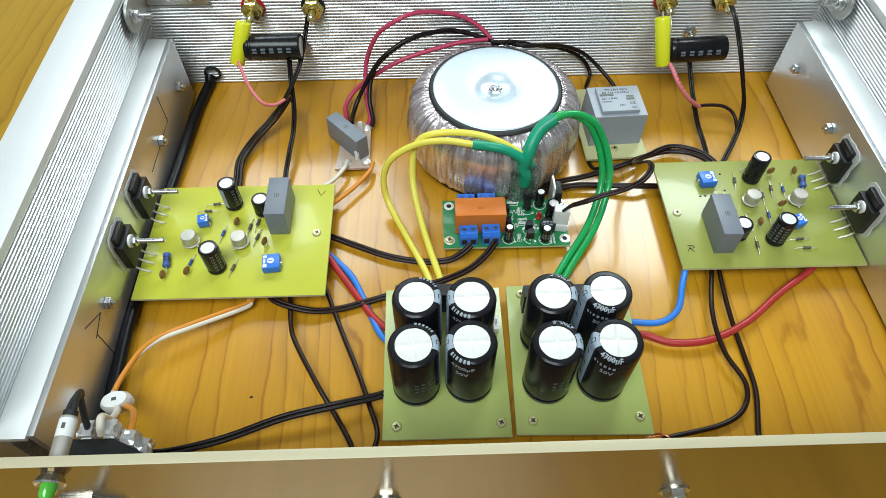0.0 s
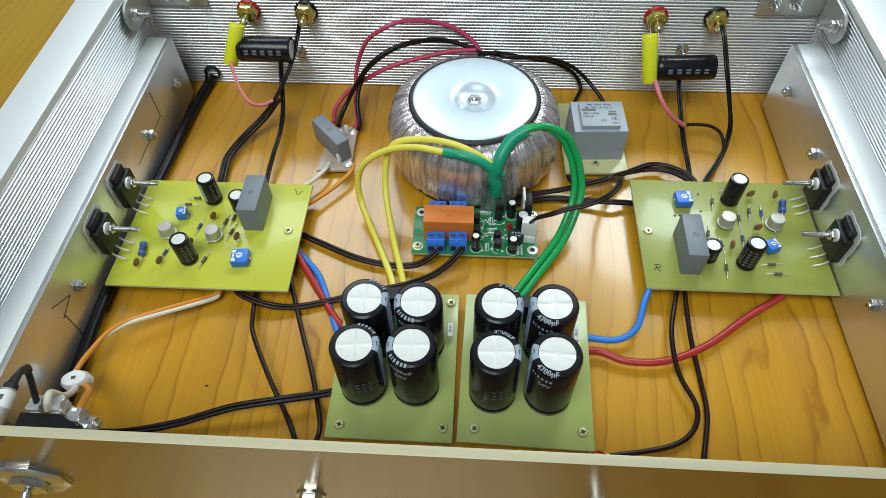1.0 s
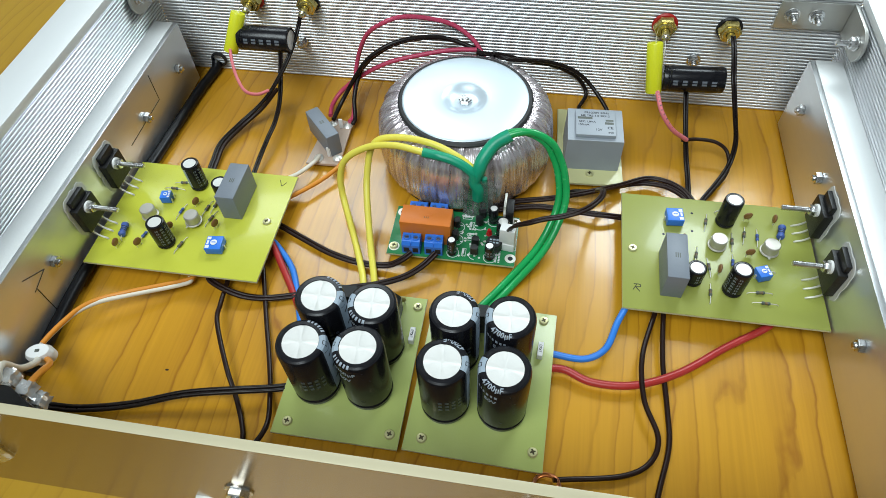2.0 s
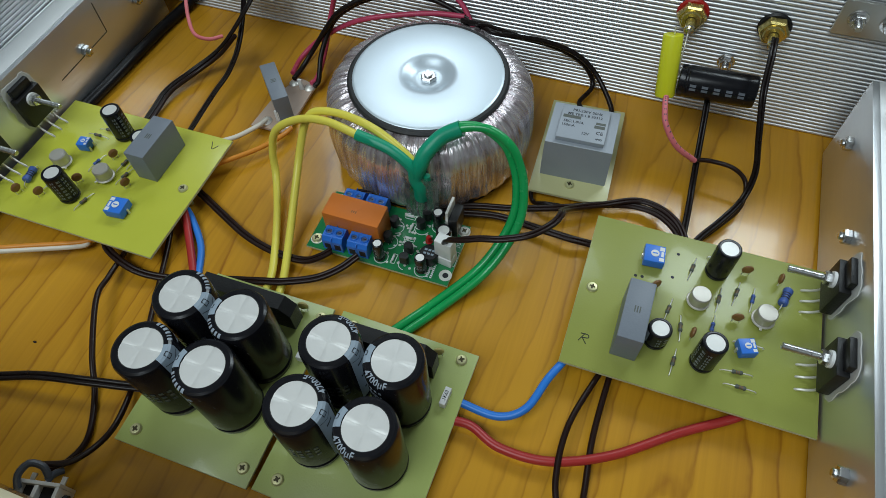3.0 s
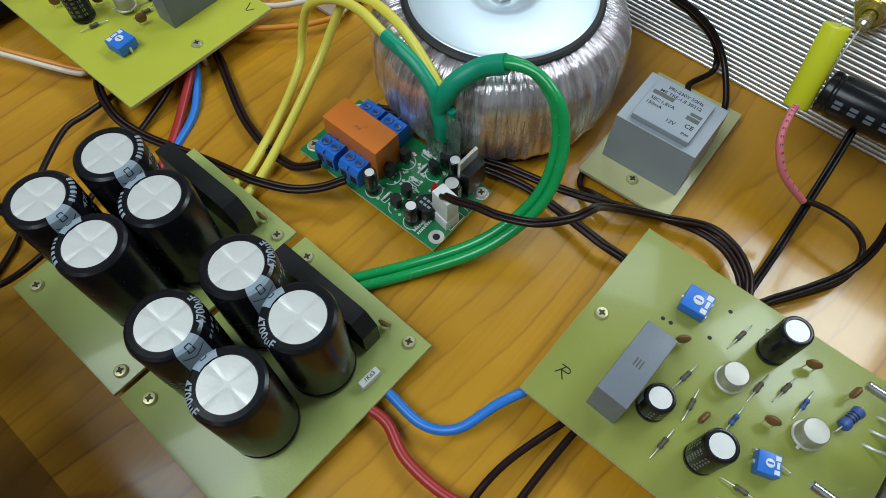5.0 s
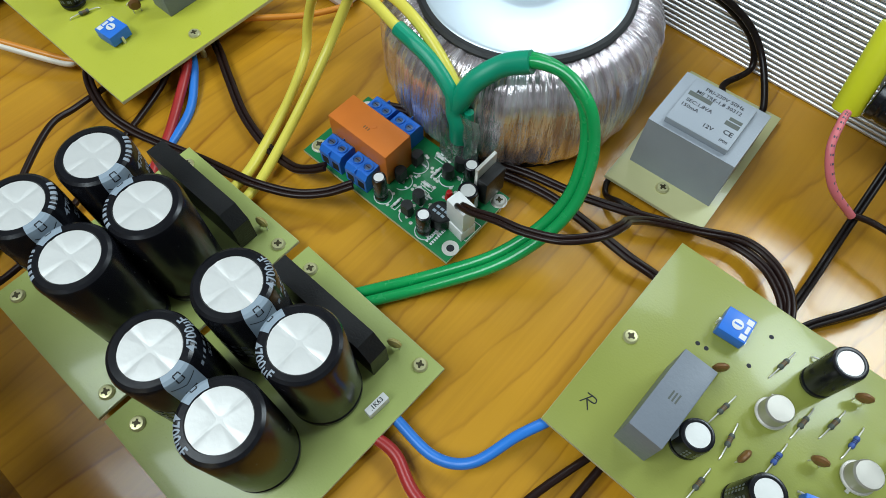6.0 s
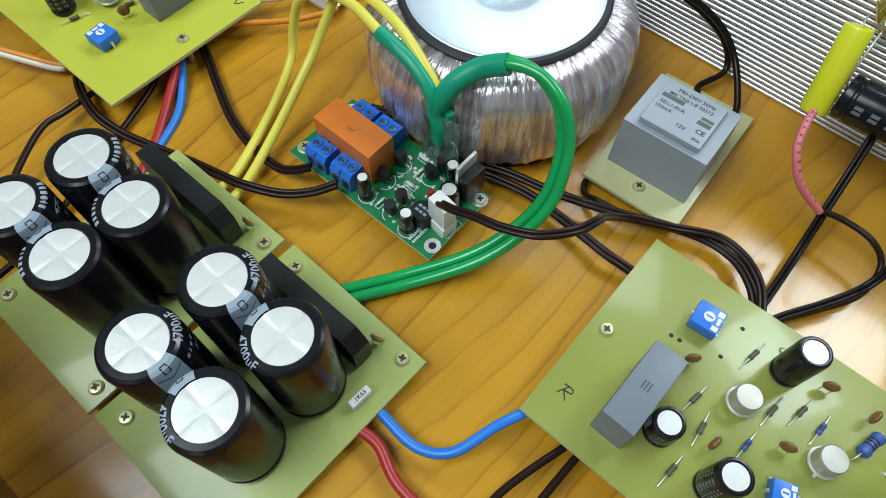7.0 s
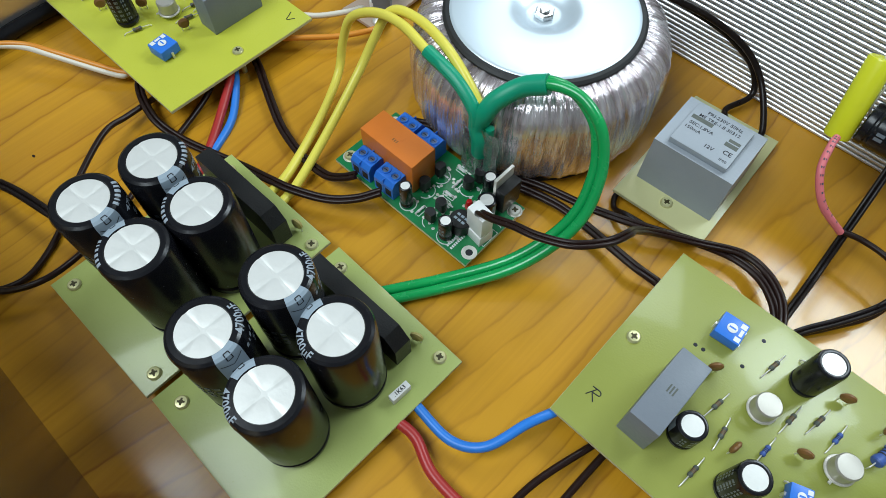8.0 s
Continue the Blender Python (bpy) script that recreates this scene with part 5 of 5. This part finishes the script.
for k in range(6):
    box(-0.25 + (k % 3) * 0.18, -0.15 + 0.2 * (k // 3), 0.661, -0.12 + (k % 3) * 0.18, -0.05 + 0.2 * (k // 3), 0.663, bm)
part("print", bm, STRIPE, ob)
part("leg", rod((0, 0, 0), (0, 0, 0.1), 0.2, 10), TIN, ob)
ob = thing("led", 1.72, 12.03, Z_K, 0, "small unlit red light-emitting diode on the green board", "led")
part("lens", lathe([(0.17, 0.1), (0.17, 0.16), (0.14, 0.17), (0.14, 0.4), (0.1, 0.5), (0, 0.54)], 18), LED_RED, ob)
part("leg", rod((0, 0, 0), (0, 0, 0.12), 0.05, 6), TIN, ob)
ob = thing("wire_connector", 2.78, 11.38, Z_K, -8, "white plastic plug connector standing on the green board", "connector")
part("socket", box(-0.42, -0.32, 0, 0.42, 0.32, 0.55), WHITE, ob, bevel=0.03)
part("plug", box(-0.42, -0.28, 0.551, 0.42, 0.28, 1.68), WHITE, ob, bevel=0.06)
ob = thing("regulator", 2.53, 13.0, Z_K, 0, "black voltage regulator with bare metal tab on the green board", "regulator")
part("body", box(0.0, -0.5, 0.35, 0.42, 0.5, 1.55), BLACK, ob, bevel=0.04)
part("tab", box(-0.13, -0.5, 0.35, -0.004, 0.5, 2.0), TIN, ob, bevel=0.02)
for v in (-0.25, 0, 0.25):
    part("leg", box(0.1, v - 0.04, 0, 0.16, v + 0.04, 0.35), TIN, ob)

# ---- rear terminals ----
def binding_post(x, z, ring_mat, colour):
    ob = new("binding_post")
    ob.empty_display_size = 0.01
    ob.matrix_basis = Matrix.Translation((x * CM, (BACK_Y - 0.01) * CM, z * CM)) @ pose(0, 0, 0, 90, 0, 0)
    tagged(ob, "gold-plated speaker terminal nut over a %s plastic ring" % colour, "terminal", "speaker terminals")
    part("ring", lathe([(0.2, 0), (0.72, 0), (0.74, 0.08), (0.66, 0.16), (0.2, 0.16)], 28), ring_mat, ob)
    part("nut", lathe([(0, 0.162), (0.62, 0.162), (0.68, 0.22), (0.68, 0.52), (0.6, 0.6), (0, 0.6)], 6), GOLD, ob)
    part("collar", lathe([(0.25, 0.601), (0.44, 0.601), (0.46, 0.66), (0.42, 0.76), (0.25, 0.76)], 24), GOLD, ob)
    part("stud", rod((0, 0, 0.6), (0, 0, 1.5), 0.22, 16, bev=0.04), GOLD, ob)
    part("solder", lathe([(0, 1.3), (0.225, 1.32), (0.235, 1.42), (0.15, 1.53), (0, 1.56)], 14), STEEL, ob)
    return ob


RING_RED = material("red_plastic", (0.5, 0.02, 0.015), 0.4)
for x, m, c in ((-15.1, RING_RED, "red"), (-11.4, BLACK, "black"), (10.54, RING_RED, "red"), (14.2, BLACK, "black")):
    binding_post(x, 5.9, m, c)


def inline_capacitor(ax, ay, az, bx, by, bz, r, mat, name, label, group, lettering):
    """A wired-in capacitor from a to b."""
    ob = new(name)
    ob.empty_display_size = 0.01
    a, b = Vector((ax, ay, az)), Vector((bx, by, bz))
    d = b - a
    ob.matrix_basis = Matrix.Translation(a * CM) @ d.to_track_quat("Z", "Y").to_matrix().to_4x4()
    tagged(ob, label, "capacitor", group)
    L = d.length
    body = part("body", lathe([(0, 0), (r * 0.86, 0), (r * 0.97, 0.04), (r, 0.12), (r, 0.28), (r * 0.95, 0.34), (r * 0.95, 0.4), (r, 0.46), (r, L - 0.12), (r * 0.95, L - 0.02), (r * 0.86, L), (0, L)] if mat is SLEEVE else [(0, 0.03), (r * 0.6, 0.0), (r * 0.94, 0), (r, 0.06), (r, L - 0.06), (r * 0.94, L), (r * 0.6, L), (0, L - 0.03)], 32), mat, ob)
    bm = bmesh.new()
    if mat is SLEEVE:
        for j, a0 in enumerate((150, 215, 280, 340)):
            for k in range(5):
                for e in (0, 1):
                    q0, q1, zz = radians(a0 + e * 13), radians(a0 + 9 + e * 13), 0.55 + k * (L - 0.8) / 5
                    bm.faces.new([bm.verts.new(((r + 0.006) * math.cos(q), (r + 0.006) * math.sin(q), h)) for q, h in ((q0, zz), (q1, zz), (q1, zz + 0.28), (q0, zz + 0.28))])
        part("print", bm, PRINT_DIM, body)
        part("end_cap", lathe([(r * 0.75, L + 0.003), (0, L + 0.01)], 28), CAN_TOP, ob)
    else:
        for k in range(6):
            q0, q1, zz = radians(lettering), radians(lettering + 20), 0.7 + k * 0.2
            bm.faces.new([bm.verts.new(((r + 0.006) * math.cos(q), (r + 0.006) * math.sin(q), h)) for q, h in ((q0, zz), (q1, zz), (q1, zz + 0.11), (q0, zz + 0.11))])
        part("print", bm, RES_GREY, body)
        for zz, s in ((0, -1), (L, 1)):
            part("lead", rod((0.05, 0, zz), (0.05, 0, zz + s * 0.35), 0.035, 8), TIN, ob)
    return ob


inline_capacitor(9.92, 23.1, 5.9, 10.33, 21.85, 3.35, 0.46, YELLOW_FILM, "yellow_capacitor", "bright yellow tubular film capacitor hanging at the terminals", "yellow film capacitors", 200)
inline_capacitor(-15.35, 23.1, 6.1, -16.1, 22.0, 3.95, 0.45, YELLOW_FILM, "yellow_capacitor", "bright yellow tubular film capacitor hanging at the terminals", "yellow film capacitors", 200)
inline_capacitor(10.75, 22.6, 3.85, 14.25, 22.6, 4.0, 0.76, SLEEVE, "terminal_capacitor", "black electrolytic capacitor lying across between speaker terminals", "terminal capacitors", 0)
inline_capacitor(-15.5, 22.7, 4.6, -12.1, 22.6, 4.7, 0.78, SLEEVE, "terminal_capacitor", "black electrolytic capacitor lying across between speaker terminals", "terminal capacitors", 0)
for pts in ([(10.54, 23.6, 5.8), (10.55, 23.0, 5.5), (10.6, 22.6, 4.6), (10.72, 22.6, 4.1)], [(10.33, 21.7, 3.3), (10.5, 22.0, 3.4), (10.72, 22.6, 3.65)], [(-15.1, 23.6, 5.8), (-15.0, 23.0, 5.6), (-15.3, 22.7, 5.0), (-15.5, 22.7, 4.7)]):
    wire(pts, 0.04, TIN, "thin bare tinned lead at the speaker terminals", group="bare leads")
for x, z in ((12.8, 3.53), (-12.45, 2.9)):
    hex_bolt(x, BACK_Y - 0.01, z, (0, -1, 0), 0.3, label="brass-coloured nut and bolt end in the ribbed panel")

# ---- terminal strip with snubber ----
ob = thing("terminal_strip", -9.1, 18.3, 0, 0, "small pinkish laminate strip with solder lugs on the base", "terminal strip")
bm = bmesh.new()
out = [(-1.1, -1.95), (1.0, -1.9), (0.95, 1.9), (-0.25, 2.2), (-0.9, 0.5)]
a = [bm.verts.new((u, v, 0.25)) for u, v in out]
b = [bm.verts.new((u, v, 0.4)) for u, v in out]
for k in range(5):
    bm.faces.new((a[k], a[(k + 1) % 5], b[(k + 1) % 5], b[k]))
bm.faces.new(a)
bm.faces.new(b[::-1])
part("strip", bm, material("pinkish_laminate", (0.50, 0.38, 0.30), 0.4, 0.0, (0.42, 0.31, 0.24), 150, bump=0.1, coat=0.2), ob)
part("foot", rod((0.1, 0, 0), (0.1, 0, 0.25), 0.3, 12), BRASS, ob)
for u, v in ((-0.4, -1.5), (0.8, -1.4), (0.7, 1.6), (-0.3, 1.7)):
    part("solder_joint", lathe([(0.32, 0.401), (0.3, 0.47), (0.16, 0.58), (0.0, 0.62)], 12, Matrix.Translation((u, v, 0)) @ Matrix.Diagonal((1, random.uniform(0.7, 1.2), random.uniform(0.8, 1.3), 1)) @ Matrix.Translation((0, 0, 0.0))), TIN, ob)
for u, v in ((0.25, -1.25), (0.35, 1.35)):
    part("support_tab", box(u - 0.13, v - 0.06, 0.401, u + 0.13, v + 0.06, 1.15), WHITE, ob, "pale rounded support tab", bevel=0.05)
film_box(-9.45, 18.35, 0.402, 2.95, 0.85, 1.6, -48, "grey box film capacitor leaning on the terminal strip")

# ---- mains switch, indicator and front fittings ----
ob = thing("mains_switch", -17.4, FRONT_Y, 0, 0, "black mains switch body with clear booted terminals behind the panel", "switch")
bm = bmesh.new()
out = [(-1.4, -0.115), (1.72, -0.115), (1.6, 1.25), (0.27, 1.88), (-1.4, 1.88)]
a = [bm.verts.new((p, q, 1.6)) for p, q in out]
b = [bm.verts.new((p, q, 4.4)) for p, q in out]
for k in range(5):
    bm.faces.new((a[k], a[(k + 1) % 5], b[(k + 1) % 5], b[k]))
bm.faces.new(a)
bm.faces.new(b[::-1])
part("body", bm, BLACK, ob, bevel=0.05)
turned = Matrix.Translation((-0.15, -0.485, 3.75)) @ pose(0, 0, 0, 90, 0, 0) @ pose(0, 0, 0, 0, 0, 22.5)
bezel = part("bezel", lathe([(0, 0), (1.5, 0), (1.52, 0.12), (1.4, 0.25), (1.1, 0.3), (1.0, 0.2), (0, 0.2)], 8, turned), STEEL, ob, "chromed eight-sided bezel", bevel=0.02)
part("nut", lathe([(0, 0.2), (0.7, 0.2), (0.75, 0.25), (0.75, 0.5), (0, 0.52)], 6, turned), STEEL, bezel)
part("lever", rod((-0.15, -1.0, 3.75), (-0.1, -2.0, 3.5), 0.2, 14, bev=0.1), STEEL, ob)
BOOT = material("clear_boot", (0.96, 0.97, 0.97), 0.05, 0.3, (0.8, 0.82, 0.84), 60, trans=0.5, bump=0.4, bump_scale=250)
for u, v, h in ((-0.85, 2.25, 4.3), (0.0, 2.3, 4.25), (0.62, 2.05, 3.75), (0.98, 1.9, 3.1)):
    bm = box(u - 0.27, v - 0.32, h - 0.33, u + 0.27, v + 0.3, h + 0.3)
    bmesh.ops.subdivide_edges(bm, edges=bm.edges[:], cuts=3, use_grid_fill=True)
    for w in bm.verts:
        if w.co.y > v - 0.3:
            w.co += Vector((random.uniform(-1, 1), random.uniform(-1, 1), random.uniform(-1, 1))) * 0.055
    boot = part("terminal_boot", bm, BOOT, ob, "crinkled clear plastic terminal boot", smooth=15)
    part("spade", box(u - 0.2, v - 0.5, h - 0.04, u + 0.2, v + 0.25, h + 0.04), TIN, boot)
ob = thing("indicator_lamp", -17.2, FRONT_Y, 7.6, 0, "metal-cased indicator lamp with paper label and green lens", "indicator lamp")
part("tube", rod((0, -0.118, 0), (-0.04, 1.5, 0.03), 0.29, 24, bev=0.03), CAN, ob)
part("paper_label", rod((-0.02, 0.75, 0.015), (-0.037, 1.4, 0.028), 0.298, 24), WHITE, ob, "white paper label")
part("label_print", box(-0.06, 1.0, 0.322, 0.06, 1.2, 0.325), RES_GREY, ob)
part("collar", rod((-0.04, 1.505, 0.03), (-0.05, 1.7, 0.02), 0.25, 20), RUBBER, ob)
part("bezel", lathe([(0.28, 0.0), (0.36, 0.0), (0.52, 0.3), (0.47, 0.36), (0.3, 0.22)], 12, Matrix.Translation((0, -0.485, 0)) @ pose(0, 0, 0, 90, 0, 0)), STEEL, ob, smooth=15)
part("lens", lathe([(0, 0.85), (0.16, 0.8), (0.25, 0.65), (0.27, 0.2), (0, 0.2)], 20, Matrix.Translation((0, -0.485, 0)) @ pose(0, 0, 0, 90, 0, 0)), LED_GREEN, ob)
wire([(-17.35, -1.8, 7.62), (-17.55, -1.2, 7.2), (-17.8, -0.7, 6.6), (-18.0, -0.6, 6.0), (-18.2, -0.9, 5.0), (-18.2, -1.2, 4.5)], 0.13, RUBBER, "black heat-shrunk lead of the indicator lamp", group="mains leads")
wire([(-17.2, -1.8, 7.6), (-17.45, -1.1, 7.25), (-17.68, -0.62, 6.72), (-17.85, -0.55, 6.3)], 0.13, RUBBER, "black heat-shrunk lead of the indicator lamp", group="mains leads")
ob = thing("wire_joint", -18.95, 1.2, 1.0, 15, "white plastic closed-end wire connector", "connector")
part("shell", lathe([(0, 0.0), (0.5, 0.0), (0.62, 0.2), (0.62, 0.6), (0.5, 0.82), (0, 0.87)], 24, Matrix.Diagonal((1.1, 0.75, 1, 1))), WHITE, ob)
part("crimp_mark", box(-0.08, -0.08, 0.86, 0.12, 0.06, 0.89), RES_GREY, ob)
wire([(-18.85, 0.95, 1.6), (-18.55, 0.5, 2.0), (-18.1, -0.3, 3.2), (-17.75, -0.75, 4.6), (-17.6, -1.2, 4.8), (-17.6, -1.45, 4.5)], 0.16, W_WHITE, "white lead from the wire connector to the switch", group="mains leads")
wire([(-18.5, 1.0, 1.5), (-17.9, 0.6, 1.9), (-17.3, -0.2, 2.9), (-17.0, -0.9, 3.5), (-16.85, -1.3, 3.7)], 0.15, W_ORANGE, "orange lead from the wire connector to the switch", group="mains leads")
for x, z in ((-6.4, 3.2), (4.85, 3.4)):
    hex_bolt(x, FRONT_Y - 0.485, z, (0, -1, 0), 0.9, r=0.48, label="large zinc-plated nut and bolt end on the front panel")
ob = thing("input_socket", -8.21, -3.42, 0.0, 12, "pale metal input socket with grey sleeved solder lugs on the base", "socket")
bm = box(-0.85, -0.5, 0.0, 0.85, -0.36, 1.15)
box(-0.85, 0.3, 0.0, 0.85, 0.44, 1.15, bm)
box(-0.85, -0.36, 0.0, -0.7, 0.3, 1.15, bm)
box(0.7, -0.36, 0.0, 0.85, 0.3, 1.15, bm)
box(-0.15, -0.36, 0.0, 0.02, 0.3, 1.12, bm)
part("frame", bm, CAN_TOP, ob, bevel=0.03)
part("core", box(-0.69, -0.35, 0.0, 0.69, 0.29, 0.8), BLACK, ob)
for u in (-0.55, 0.1, 0.7):
    part("lug", box(u - 0.1, 0.445, 0.75, u + 0.1, 0.75, 0.82), TIN, ob)
part("stud", rod((0.855, 0.0, 0.6), (1.05, 0.0, 0.6), 0.14, 12), BLACK, ob)
part("sleeve", tube([(-0.75, 0.1, 1.1), (-0.8, 0.5, 1.35), (-0.55, 0.95, 1.4), (-0.1, 0.95, 1.2), (0.15, 0.65, 0.95)], 0.14, 10, 3), SLEEVE_GREY, ob, "grey rubbery sleeve over a solder lug")
part("sleeve", tube([(0.1, 0.5, 0.9), (0.25, 0.8, 0.85), (0.45, 1.0, 0.7)], 0.14, 10, 3), SLEEVE_GREY, ob, "grey rubbery sleeve over a solder lug")
ob = thing("copper_coil", 5.75, -1.1, 0.0, 0, "coil of thin bare copper wire on the base", "coil")
part("winding", tube([(0.55 * math.cos(k * 0.7) * (1 + 0.1 * math.sin(k * 1.9)), 0.45 * math.sin(k * 0.7), 0.12 + 0.012 * k + 0.08 * math.sin(k * 1.3)) for k in range(46)], 0.045, 6, 3), COPPER, ob)
# cable gland at the back
ob = thing("cable_gland", -19.0, BACK_Y - 0.01, 0.95, 0, "black rubber grommet round the mains cable", "grommet")
part("ring", lathe([(0.43, 0), (0.55, 0), (0.56, 0.15), (0.43, 0.2)], 24, pose(0, 0, 0, 90, 0, 0)), RUBBER, ob)

# a small dark knot in the base board
tagged(part("wood_knot", lathe([(0, 0.003), (0.06, 0.0025), (0.08, 0.0)], 12, Matrix.Translation((-13.29, 1.89, 0)) @ Matrix.Diagonal((1.2, 0.7, 1, 1))), W_BROWN), "tiny dark knot in the varnished base board", "knot")
